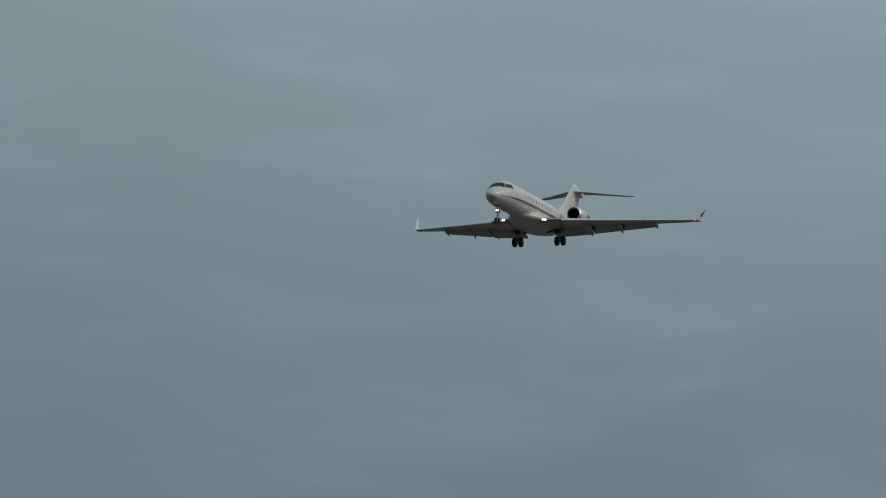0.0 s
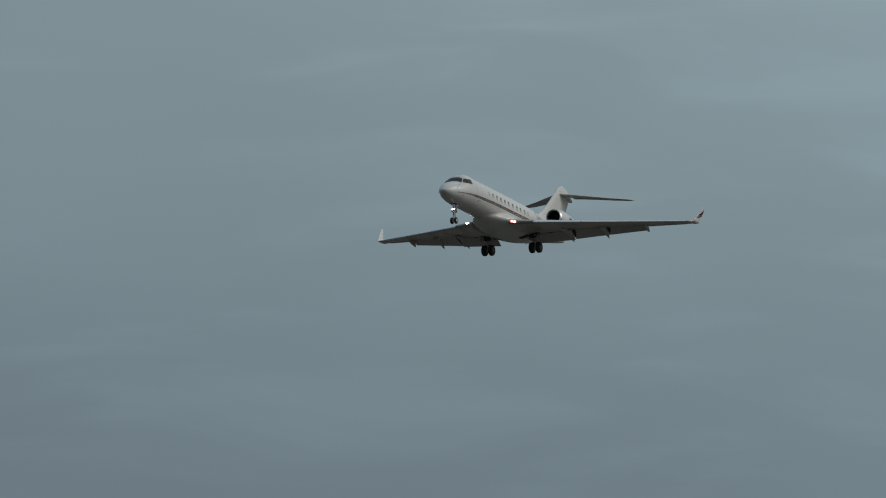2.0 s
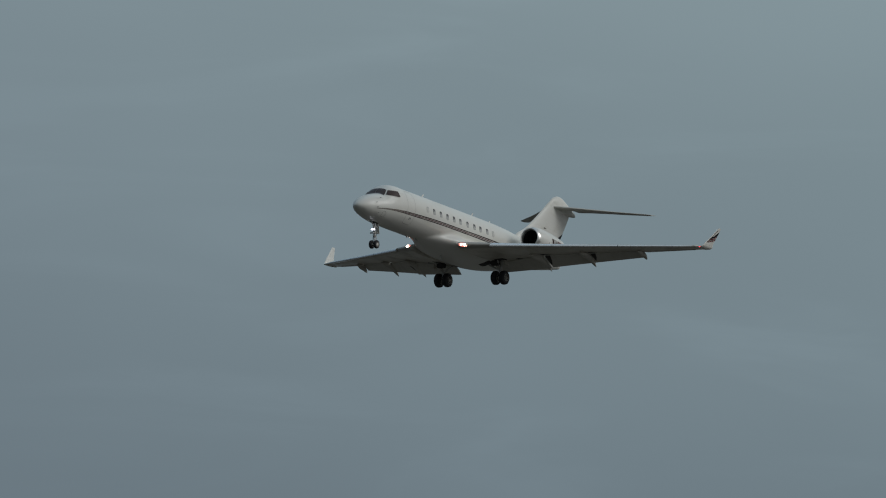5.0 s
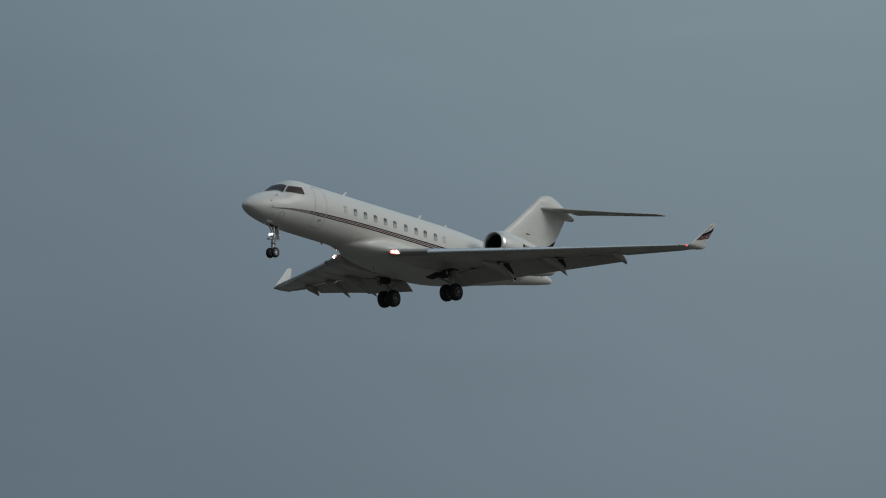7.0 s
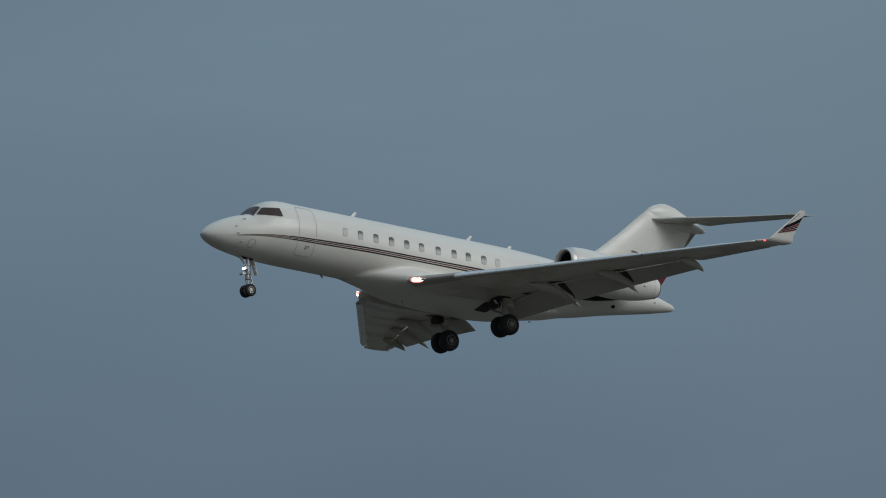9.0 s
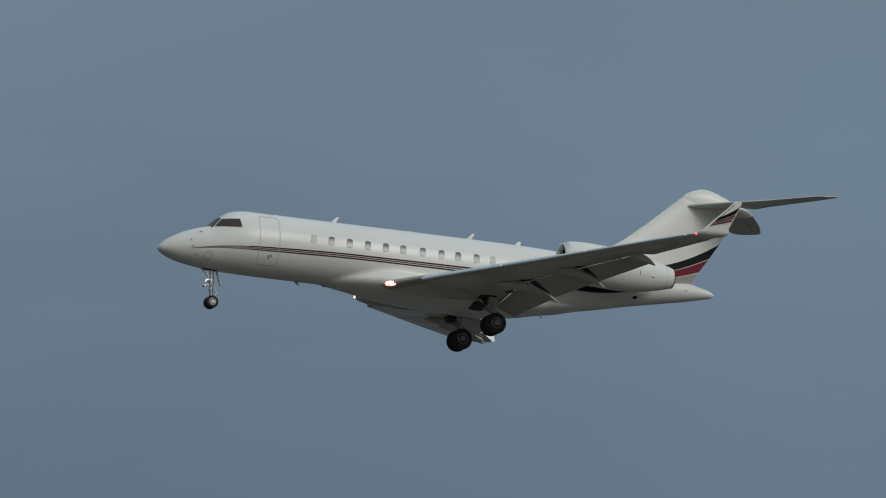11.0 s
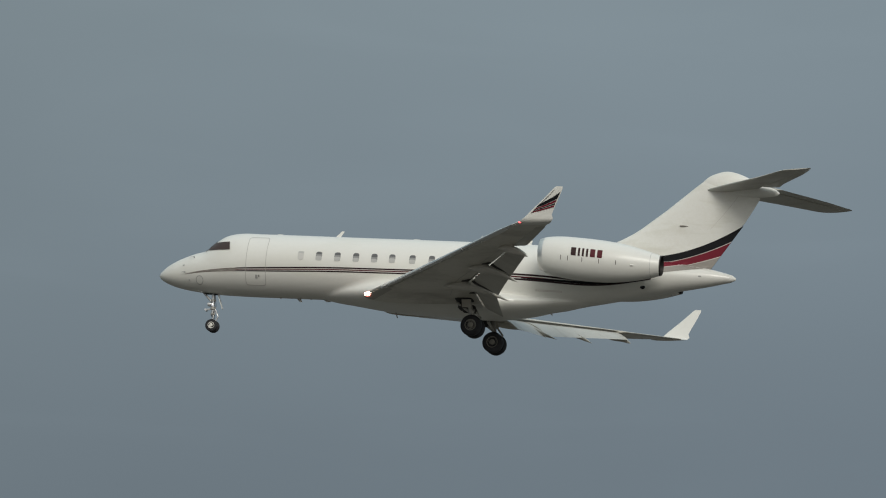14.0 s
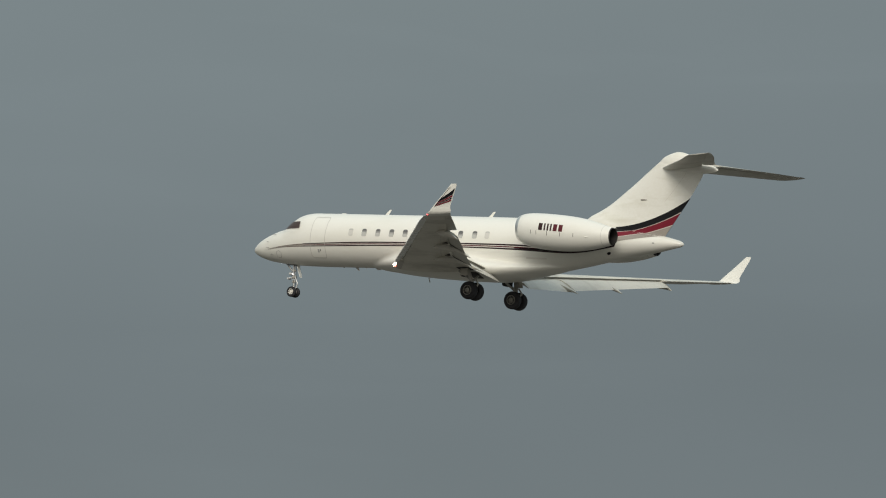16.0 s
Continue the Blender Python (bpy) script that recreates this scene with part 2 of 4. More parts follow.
# station, top, bottom, half width, height of the widest line
FUSELAGE = [
    (0.00, 0.02, -0.02, 0.02, 0.0), (0.10, 0.17, -0.14, 0.21, 0.01), (0.36, 0.41, -0.29, 0.42, 0.04), (0.75, 0.64, -0.43, 0.62, 0.08),
    (1.15, 0.83, -0.52, 0.76, 0.13), (1.62, 1.00, -0.59, 0.92, 0.20), (2.12, 1.15, -0.65, 1.05, 0.28), (2.36, 1.39, -0.67, 1.10, 0.32),
    (2.80, 1.73, -0.69, 1.19, 0.40), (3.18, 1.87, -0.70, 1.25, 0.46), (3.65, 1.935, -0.71, 1.30, 0.52), (4.30, 1.94, -0.72, 1.32, 0.58),
    (5.20, 1.945, -0.72, 1.335, 0.61), (8.0, 1.945, -0.72, 1.335, 0.61), (12.0, 1.945, -0.72, 1.335, 0.61), (15.5, 1.93, -0.72, 1.33, 0.61),
    (17.0, 1.89, -0.74, 1.24, 0.62), (18.2, 1.82, -0.64, 1.12, 0.64), (19.6, 1.71, -0.38, 1.02, 0.70), (20.8, 1.58, -0.115, 0.88, 0.74),
    (21.9, 1.42, 0.10, 0.74, 0.77), (22.9, 1.27, 0.29, 0.58, 0.79), (23.6, 1.18, 0.43, 0.45, 0.81), (24.2, 1.05, 0.57, 0.30, 0.81),
    (24.58, 0.95, 0.66, 0.17, 0.80), (24.74, 0.84, 0.75, 0.04, 0.79)]


def fullness(x):
    """How much squarer than an ellipse the upper nose is."""
    return 0.22 * max(0.0, min(1.0, x / 0.6, (4.8 - x) / 2.0))


def hull(x, a, out=0.0):
    """The point of the fuselage skin at station x and angle a (degrees from the top, positive to port)."""
    top, bot, hw, zc = lerp_rows(FUSELAGE, x)
    s, c = math.sin(radians(a)), math.cos(radians(a))
    z = zc + (top - zc) * c if c > 0 else zc + (zc - bot) * c
    full = fullness(x) if c > 0 else 0.0
    return Vector((x, -math.copysign((hw + out) * abs(s) ** (1 - full), s), z + out * c))


def hull_z(x, z, side=-1, out=0.0):
    """The point of the skin at station x and height z on one side (-1 port)."""
    top, bot, hw, zc = lerp_rows(FUSELAGE, x)
    c = (z - zc) / ((top - zc) if z > zc else (zc - bot))
    a = math.degrees(math.acos(max(-1, min(1, c))))
    return hull(x, a if side < 0 else -a, out)


def hull_y(x, y, side=-1, out=0.0):
    """The upper point of the skin at station x and distance y from the middle."""
    top, bot, hw, zc = lerp_rows(FUSELAGE, x)
    a = math.degrees(math.asin(min(1.0, (y / hw) ** (1 / (1 - fullness(x))))))
    return hull(x, a if side < 0 else -a, out)


def build_fuselage():
    xs = [0.0, 0.03, 0.06, 0.1, 0.16, 0.25, 0.36]
    x = 0.5
    while x < 5.2:
        xs.append(x)
        x += 0.16
    while x < 16.8:
        xs.append(x)
        x += 0.5
    while x < 24.6:
        xs.append(x)
        x += 0.24
    xs += [24.58, 24.66, 24.71, 24.74]
    rings = [[hull(x, 360 * i / 72) for i in range(72)] for x in xs]
    part("fuselage", loft(rings), WHITE, jet, "glossy white painted fuselage with slight soiling")


BELLY = [(7.0, -0.66, -0.70, 0.25, -0.68), (7.6, -0.50, -0.75, 0.52, -0.60), (8.3, -0.26, -0.86, 0.90, -0.50), (9.1, -0.02, -1.00, 1.30, -0.48),
         (10.0, 0.10, -1.10, 1.68, -0.54), (11.2, 0.05, -1.18, 1.82, -0.62), (13.0, 0.0, -1.25, 1.82, -0.68), (14.6, -0.20, -1.26, 1.72, -0.72),
         (16.0, -0.36, -1.11, 1.36, -0.66), (17.1, -0.42, -0.86, 0.96, -0.58), (18.0, -0.44, -0.64, 0.55, -0.52), (18.7, -0.40, -0.45, 0.2, -0.42)]


def reach(row, angle, z0):
    """How far a ray from (0, z0) at an angle below the horizontal runs inside a section (top, bottom, half width, widest height)."""
    top, bot, hw, zc = row
    dy, dz = math.cos(angle), -math.sin(angle)

    def inside(r):
        z = z0 + dz * r - zc
        return (dy * r / hw) ** 2 + (z / (top - zc if z > 0 else zc - bot)) ** 2 < 1
    r = 2.6
    while r > 0.02 and not inside(r):
        r -= 0.06
    if r <= 0.02:
        return 0.0
    lo, hi = r, r + 0.06
    for _ in range(7):
        mid = (lo + hi) / 2
        lo, hi = (mid, hi) if inside(mid) else (lo, mid)
    return lo


def belly_point(x, a, out=0.0):
    """The point of the fairing, blended softly into the fuselage, at station x and angle a below the horizontal; and how proud it is."""
    blend = 0.42
    body, fairing = lerp_rows(FUSELAGE, x), lerp_rows(BELLY, x)
    z0 = fairing[3]
    p, q = reach(body, a, z0), reach(fairing, a, z0)
    h = max(blend - abs(p - q), 0) / blend if q > 0 else 0
    r = max(p, q) + h * h * blend / 4 * min(1.0, (x - 7.0) / 1.0, (18.7 - x) / 1.0)
    proud = r > p + 0.002
    r = (r if proud else p - 0.004) + out
    return (x, math.cos(a) * r, z0 - math.sin(a) * r), proud


def build_belly():
    """The wing root and belly fairing."""
    n = 96
    rows = [[belly_point(7.0 + (18.7 - 7.0) * k / 89, radians(-65 + 310 * i / n)) for i in range(n + 1)] for k in range(90)]
    bm = bmesh.new()
    vs = [[bm.verts.new(p) for p, proud in row] for row in rows]
    for k in range(len(vs) - 1):
        for i in range(n):
            if any(rows[u][v][1] for u in (k, k + 1) for v in (i, i + 1)):
                bm.faces.new((vs[k][i], vs[k][i + 1], vs[k + 1][i + 1], vs[k + 1][i]))
    bmesh.ops.delete(bm, geom=[v for v in bm.verts if not v.link_faces], context="VERTS")
    part("belly_fairing", bm, WHITE, jet, "smooth white wing root and belly fairing")


def airfoil(n=14, thick=0.12, cut=1.0, camber=0.015):
    """Section points (x, z) in chords, round the upper then the lower side, cut off at a chord fraction."""
    pts = []
    xs = [0.5 * (1 - math.cos(math.pi * i / n)) * cut for i in range(n + 1)]

    def half(x):
        return 5 * thick * (0.2969 * math.sqrt(x) - 0.126 * x - 0.3516 * x**2 + 0.2843 * x**3 - 0.1030 * x**4)
    for x in reversed(xs):
        pts.append((x, half(x) + camber * 4 * x * (1 - x)))
    for x in xs[1:]:
        pts.append((x, -half(x) + camber * 4 * x * (1 - x)))
    return pts


def section(le, chord, thick=0.12, twist=0.0, cut=1.0, lean=0.0, side=-1, camber=0.015):
    """An airfoil ring: leading edge le (x, out, z), twist nose-up in degrees, lean of its thickness axis outward in degrees."""
    ring = []
    ct, st = math.cos(radians(twist)), math.sin(radians(twist))
    cl, sl = math.cos(radians(lean)), math.sin(radians(lean))
    for x, z in airfoil(thick=thick, cut=cut, camber=camber):
        dx, dz = chord * (x * ct + z * st), chord * (-x * st + z * ct)
        ring.append((le[0] + dx, side * (le[1] - dz * sl), le[2] + dz * cl))
    return ring


def wing_at(y):
    """Leading edge x and z, chord, thickness and twist of the wing at the distance y from the middle."""
    le = 9.48 + (y - 1.93) * 0.754
    z = -0.72 + (y - 1.93) * 0.089 + 0.0006 * (y - 1.93) ** 2
    te = 15.30 + max(0, y - 1.3) * 0.04 if y < 4.9 else 15.44 + (y - 4.9) * 0.487
    tc = 0.104 - 0.006 * min(1, y / 9)
    return le, z, te - le, tc, 2.2 - 0.28 * y


def slot_at(y):
    """Where the fixed nose of the wing begins behind the slats; nothing is cut away beside them."""
    return wing_at(y)[0] + (0.30 - 0.012 * y if 3.44 < y < 13.64 else -1.0)


def hinge(y):
    """The chord fraction at which the wing ends ahead of the flaps."""
    le, z, ch, tc, tw = wing_at(y)
    return (14.42 + 0.02 * y - le) / ch if y < 4.9 else 0.735 + 0.03 * max(0, 5.4 - y)


def flap_at(y):
    """Leading edge x and z, chord and deflection of the lowered flap at the distance y."""
    le, z, ch, tc, tw = wing_at(y)
    f = hinge(y) + (0.013 if y < 4.97 else 0.037)
    c = 0.88 + 0.14 * (y - 1.45) if y < 4.97 else 0.29 * ch + 0.042 * (10.25 - y)
    return le + f * ch, z - math.sin(radians(tw)) * ch * f - 0.011 * ch - 0.015, c, (27 if y < 4.97 else 25.5) + tw * 0.3


def flap_under(y, u, out=0.012):
    """The point of the flap's lower skin at the distance y and the chord fraction u."""
    fx, fz, c, turn = flap_at(y)
    a = radians(turn)
    d = c * (0.065 * math.sin(math.pi * min(1.0, u ** 0.5)) - 0.12 * u * (1 - u)) + out
    return (fx + c * u * math.cos(a) - d * math.sin(a), y, fz - c * u * math.sin(a) - d * math.cos(a))


def under(x, y):
    """Height of the wing's lower skin at station x and distance y."""
    le, z, ch, tc, tw = wing_at(y)
    f = (x - le) / ch
    th = 5 * tc * (0.2969 * math.sqrt(f) - 0.126 * f - 0.3516 * f**2 + 0.2843 * f**3 - 0.1030 * f**4) - 0.06 * f * (1 - f)
    return z - ch * (f * math.sin(radians(tw)) + th)


def build_wing(side):
    wing = new("wing")
    wing.parent = jet
    tagged(wing, "swept light grey wing with lowered flaps and slats")
    ys = [1.70, 1.80, 1.93, 2.6, 3.42, 3.45, 4.2, 4.9, 5.8, 6.8, 8.0, 9.2, 10.30]
    rings = []
    for y in ys:
        le, z, ch, tc, tw = wing_at(y)
        rings.append([(max(p[0], slot_at(y)), p[1], p[2]) for p in section((le, y, z), ch, tc, tw, cut=hinge(y), side=side)])
    part("wing_panel", loft(rings), WING, wing)
    rings = []
    for y in (10.30, 11.2, 12.2, 13.2, 13.62, 13.65, 13.75):
        le, z, ch, tc, tw = wing_at(y)
        rings.append([(max(p[0], slot_at(y)), p[1], p[2]) for p in section((le, y, z), ch, tc, tw, side=side)])
    part("outer_panel", loft(rings), WING, wing)
    # upper shroud over the flap gap
    bm = bmesh.new()
    rings = []
    for y in (1.5, 3.0, 4.9, 7.0, 9.0, 10.30):
        le, z, ch, tc, tw = wing_at(y)
        t = radians(tw)
        row = []
        h = hinge(y)
        for f, up in ((h - 0.04, 0.046), (h + 0.08 / ch, 0.037), (h + (0.16 if y < 4.9 else 0.20) / ch, 0.027), (h + (0.16 if y < 4.9 else 0.20) / ch, 0.022), (h + 0.08 / ch, 0.025), (h - 0.04, 0.028)):
            up = up * tc / 0.12
            row.append((le + ch * (f * math.cos(t) + up * math.sin(t)), side * y, z + ch * (up * math.cos(t) - f * math.sin(t))))
        rings.append(row)
    part("spoiler_panel", loft(rings, bm=bm), WING, wing)
    rings = []
    for y in (1.5, 3.0, 4.9, 7.0, 9.0, 10.28):
        le, z, ch, tc, tw = wing_at(y)
        t = radians(tw)
        rings.append([(le + ch * (f * math.cos(t) + up * math.sin(t)), side * y, z + ch * (up * math.cos(t) - f * math.sin(t))) for f, up in ((hinge(y) + 0.003, -0.022), (hinge(y) + 0.004, 0.020))])
    part("flap_cove", loft(rings, cap=False, closed=False), FLAP, wing, "shaded gap ahead of the lowered flap")
    # flaps
    for name, y0, y1 in (("inboard_flap", 1.45, 4.94), ("outboard_flap", 4.98, 10.25)):
        rings = []
        for k in range(5):
            y = y0 + (y1 - y0) * k / 4
            fx, fz, c, turn = flap_at(y)
            rings.append(section((fx, y, fz), c, 0.13, turn, side=side, camber=0.03))
        part(name, loft(rings), FLAP, wing, "lowered grey flap")
    # seam on the lower skin along the rear spar
    for f, y0, y1, w in ((0.60, 3.0, 10.2, 0.022),):
        rings = []
        for k in range(13):
            y = y0 + (y1 - y0) * k / 12
            le, z, ch, tc, tw = wing_at(y)
            rings.append([(le + f * ch + d, side * y, under(le + f * ch + d, y) - 0.008) for d in (0.0, w)])
        part("panel_seam", loft(rings, cap=False, closed=False), SEAM, wing)
    # aileron seam and slats
    rings = []
    for k in range(4):
        y = 10.45 + (13.2 - 10.45) * k / 3
        le, z, ch, tc, tw = wing_at(y)
        rings.append(section((le + 0.74 * ch, y, z - 0.74 * ch * math.sin(radians(tw)) + 0.0), ch * 0.27, 0.17, tw + 2, side=side))
    part("aileron", loft(rings), FLAP, wing)
    edges = [3.45, 6.6, 9.9, 13.62]
    for a, b in zip(edges, edges[1:]):
        rings = []
        for k in range(5):
            y = a + 0.015 + (b - a - 0.03) * k / 4
            le, z, ch, tc, tw = wing_at(y)
            a_ = Vector((le - 0.10 - 0.008 * ch - 0.006 * y, z - 0.045 - 0.022 * ch))
            d = Vector((slot_at(y) - 0.032, z + 0.034 * ch - 0.01)) - a_
            g = 1 - 0.75 * max(0.0, (y - 12.9) / 0.72)
            a_, d = a_ + d * 0.4 * (1 - g), d * (1 - 0.4 * (1 - g))
            nrm = Vector((-d.y, d.x)) * g
            row = []
            for u, v in ((0, 0), (0.02, 0.08), (0.08, 0.15), (0.25, 0.19), (0.6, 0.13), (1, 0.0), (1, -0.36), (0.6, -0.28), (0.3, -0.19), (0.16, -0.14), (0.06, -0.10)):
                p = a_ + d * u + nrm * v
                row.append((p.x, side * y, p.y))
            rings.append(row)
        part("slat", loft(rings), SLAT, wing, "bare metal slat, extended")
        # slat tracks bridging the slot
        for k in range(4):
            y = a + (b - a) * (k + 0.5) / 4
            le, z, ch, tc, tw = wing_at(y)
            part("slat_track", block((slot_at(y) - 0.06, side * y - 0.05, z + 0.010 * ch), (slot_at(y) + 0.05, side * y + 0.05, z + 0.024 * ch)), WELLSHADE, wing, smooth=False)
    # fixed dark inboard leading edge with the landing lamps
    rings = []
    for k in range(4):
        y = 1.75 + (3.42 - 1.75) * k / 3
        le, z, ch, tc, tw = wing_at(y)
        rings.append(section((le - 0.012, y, z - 0.002), ch * 1.002, tc * 1.03, tw, cut=0.075, side=side))
    part("inboard_leading_edge", loft(rings), BOOT, wing, "fixed brown-grey inboard leading edge")
    ly, lift = (2.05, -0.025) if side < 0 else (1.90, 0.03)
    le, z = wing_at(ly)[:2]
    rings = []
    for d, f in ((0.0, 1.0), (0.03, 0.97), (0.05, 0.8), (0.056, 0.3)):
        rings.append([(le + 0.05 + u * 0.75 - d, side * (ly + u * f), z + lift + v * f) for u, v in
                      [(0.22 * math.copysign(abs(math.cos(a)) ** 0.6, math.cos(a)), (0.110 if side < 0 else 0.075) * math.sin(a)) for a in [2 * math.pi * i / 20 for i in range(20)]]])
    # the lens cover glows by itself to paint the halo of the lamps
    part("lamp_lens", loft(rings), LENSHALO, wing, "lamp lens, its red glow standing for the lamp halo")
    for y in (ly - 0.09, ly + 0.11):
        le = wing_at(y)[0]
        bm = loft([circle((le - 0.01 - d, side * y, z + lift), r, "x", 16, 0.9) for d, r in ((0.0, 0.068), (0.03, 0.066), (0.05, 0.046), (0.054, 0.01))])
        part("landing_lamp", bm, LAMP, wing, "lit landing lamp")
    # flap track fairings
    for y, tip, w in ((4.66, (16.25, -1.22), 0.23), (7.33, (17.20, -0.88), 0.20), (10.40, (18.22, -0.32), 0.165)):
        le, z, ch, tc, tw = wing_at(y)
        x0 = le + 0.48 * ch
        z0 = z - 0.48 * ch * math.sin(radians(tw)) - 0.05 * ch
        xm, zm = le + 0.78 * ch, z - 0.78 * ch * math.sin(radians(tw)) - 0.10
        rows = []
        for k in range(11):
            u = k / 10
            if u < 0.5:
                v = u / 0.5
                x, zt = x0 + (xm - x0) * v, z0 + (zm - z0) * v
                hh = 0.02 + 0.22 * math.sin(v * math.pi / 2)
            else:
                v = (u - 0.5) / 0.5
                x, zt = xm + (tip[0] - xm) * v, zm + (tip[1] - zm) * (0.55 * v + 0.45 * v * v)
                hh = 0.24 * (1 - v) ** 0.65 + 0.008
            ww = w * (0.15 + 0.85 * math.sin(min(1, u * 2.2) * math.pi / 2)) * (1 if u < 0.6 else ((1 - u) / 0.4) ** 0.55) + 0.006
            rows.append([(x, side * y + ww * math.sin(2 * math.pi * i / 14), zt - 0.05 + hh * math.cos(2 * math.pi * i / 14) * (0.35 if u > 0.45 and math.cos(2 * math.pi * i / 14) > 0 else 1)) for i in range(14)])
        part("flap_track_fairing", loft(rows), FLAP, wing)
    # dark patches paint the recess shade beside flap tracks and along the flap cut
    for y, w in ((3.20, 0.42), (4.90, 0.44), (7.55, 0.40)):
        le, z, ch, tc, tw = wing_at(y)
        x1 = le + hinge(y) * ch
        rings = []
        for k in range(5):
            x = x1 - 0.30 + 0.32 * k / 4
            rings.append([(x + 0.45 * q * w, side * (y + q * w), under(min(x, x1), y + q * w) - 0.012) for q in (0, 0.5, 1.0 * min(1.0, 0.3 + k / 4))])
        part("track_recess_shade", loft(rings, cap=False, closed=False), WELLSHADE, wing, "dark patch painting the shade in a recess beside a flap track")
    for y, w in ((4.99, 0.27), (7.52, 0.24)):
        rings = []
        for k in range(9):
            u = 0.01 + 0.80 * k / 8
            wide = w * (1 - (k / 8) ** 1.6) + 0.02
            rings.append([(p[0], side * p[1], p[2]) for p in (flap_under(y + 0.02 + q * wide, u) for q in (0, 0.5, 1))])
        part("flap_cut_shade", loft(rings, cap=False, closed=False), WELLSHADE, wing, "dark patch painting the shaded cut in the flap beside its track")
    # winglet, swept up from the tip
    rings = []
    for y, x, z, ch, lean, tc in ((13.70, 18.35, 0.40, 1.40, 8, 0.095), (13.95, 18.56, 0.43, 1.32, 16, 0.09), (14.06, 18.68, 0.49, 1.25, 45, 0.08), (14.10, 18.81, 0.58, 1.17, 70, 0.075),
                                  (14.12, 18.95, 0.73, 0.98, 76, 0.072), (14.18, 19.15, 0.93, 0.85, 78, 0.07), (14.28, 19.61, 1.37, 0.585, 78, 0.07), (14.365, 19.98, 1.76, 0.37, 78, 0.07), (14.38, 20.09, 1.85, 0.26, 78, 0.06)):
        rings.append(section((x, y, z), ch, tc, -1.0, side=side, lean=lean, camber=0.0))
    winglet = part("winglet", loft(rings), WHITE, wing, "upswept white winglet with dark stripes")

    def skin(x, z, out):
        y = 14.10 + (z - 0.60) * (14.36 - 14.10) / (1.75 - 0.60)
        return (x, side * (y + out), z)
    # slanting stripes on the outer face
    for mat, u0, u1 in ((BLACK, 0.60, 0.90), (MAROON, 0.46, 0.56), (BLACK, 0.36, 0.42), (MAROON, 0.24, 0.32)):
        bm = bmesh.new()
        rings = []
        for k in range(7):
            f = 0.10 + 0.86 * k / 6
            row = []
            for u in (u0, u1):
                z = 0.61 + u * 0.50 + f * 0.52 * (0.40 + 0.85 * u)
                lead = 18.83 + (z - 0.60) * (19.97 - 18.83) / (1.75 - 0.60)
                c = lerp_rows([(0.58, 1.15), (0.73, 0.98), (0.93, 0.85), (1.37, 0.585), (1.76, 0.37)], z)[0]
                row.append(skin(lead + f * c, z, 0.052 * (1 - abs(f - 0.35)) + 0.004))
            rings.append(row)
        part("winglet_stripe", loft(rings, cap=False, closed=False, bm=bm), mat, wing)
    rings = []
    for k in range(8):
        z = 0.75 + 0.95 * k / 7
        lead = 18.83 + (z - 0.60) * (19.97 - 18.83) / (1.75 - 0.60)
        rings.append([skin(lead + d, z, 0.045) for d in (0.10, 0.125)])
    part("winglet_seam", loft(rings, cap=False, closed=False), WELLSHADE, wing)
    bm = bmesh.new()
    bmesh.ops.create_uvsphere(bm, u_segments=12, v_segments=8, radius=0.037)
    for v in bm.verts:
        v.co = Vector((18.60 + v.co.x * 1.8, side * (13.93 + v.co.y * 1.3), 0.405 + v.co.z * 0.8))
    part("navigation_lamp", bm, NAVRED if side < 0 else GLASS, wing, "lit red navigation lamp" if side < 0 else "navigation lamp")
    # open wheel well and its rim
    bm = bmesh.new()
    ring = []
    for u in range(16):
        a = 2 * math.pi * u / 16
        ring.append((13.80 + 0.38 * math.copysign(abs(math.cos(a)) ** 0.5, math.cos(a)), side * (2.30 + 0.34 * math.copysign(abs(math.sin(a)) ** 0.5, math.sin(a)))))
    loft([[(x, y, under(x, abs(y)) - d) for x, y in ring] for d in (0.006, -0.03)], bm=bm)
    part("wheel_well", bm, WELLSHADE, wing, "open dark wheel well")
    return wing


FIN = [(1.0, 18.7, 23.45, 0.26), (1.45, 18.75, 23.75, 0.25), (1.85, 19.06, 24.04, 0.23), (2.1, 19.42, 24.22, 0.20), (2.30, 19.83, 24.36, 0.19), (2.52, 20.22, 24.50, 0.185),
       (2.78, 20.60, 24.69, 0.18), (3.2, 21.12, 24.97, 0.175), (3.6, 21.62, 25.20, 0.17), (4.1, 22.19, 25.47, 0.165), (4.5, 22.64, 25.62, 0.16), (4.85, 23.06, 25.72, 0.16)]


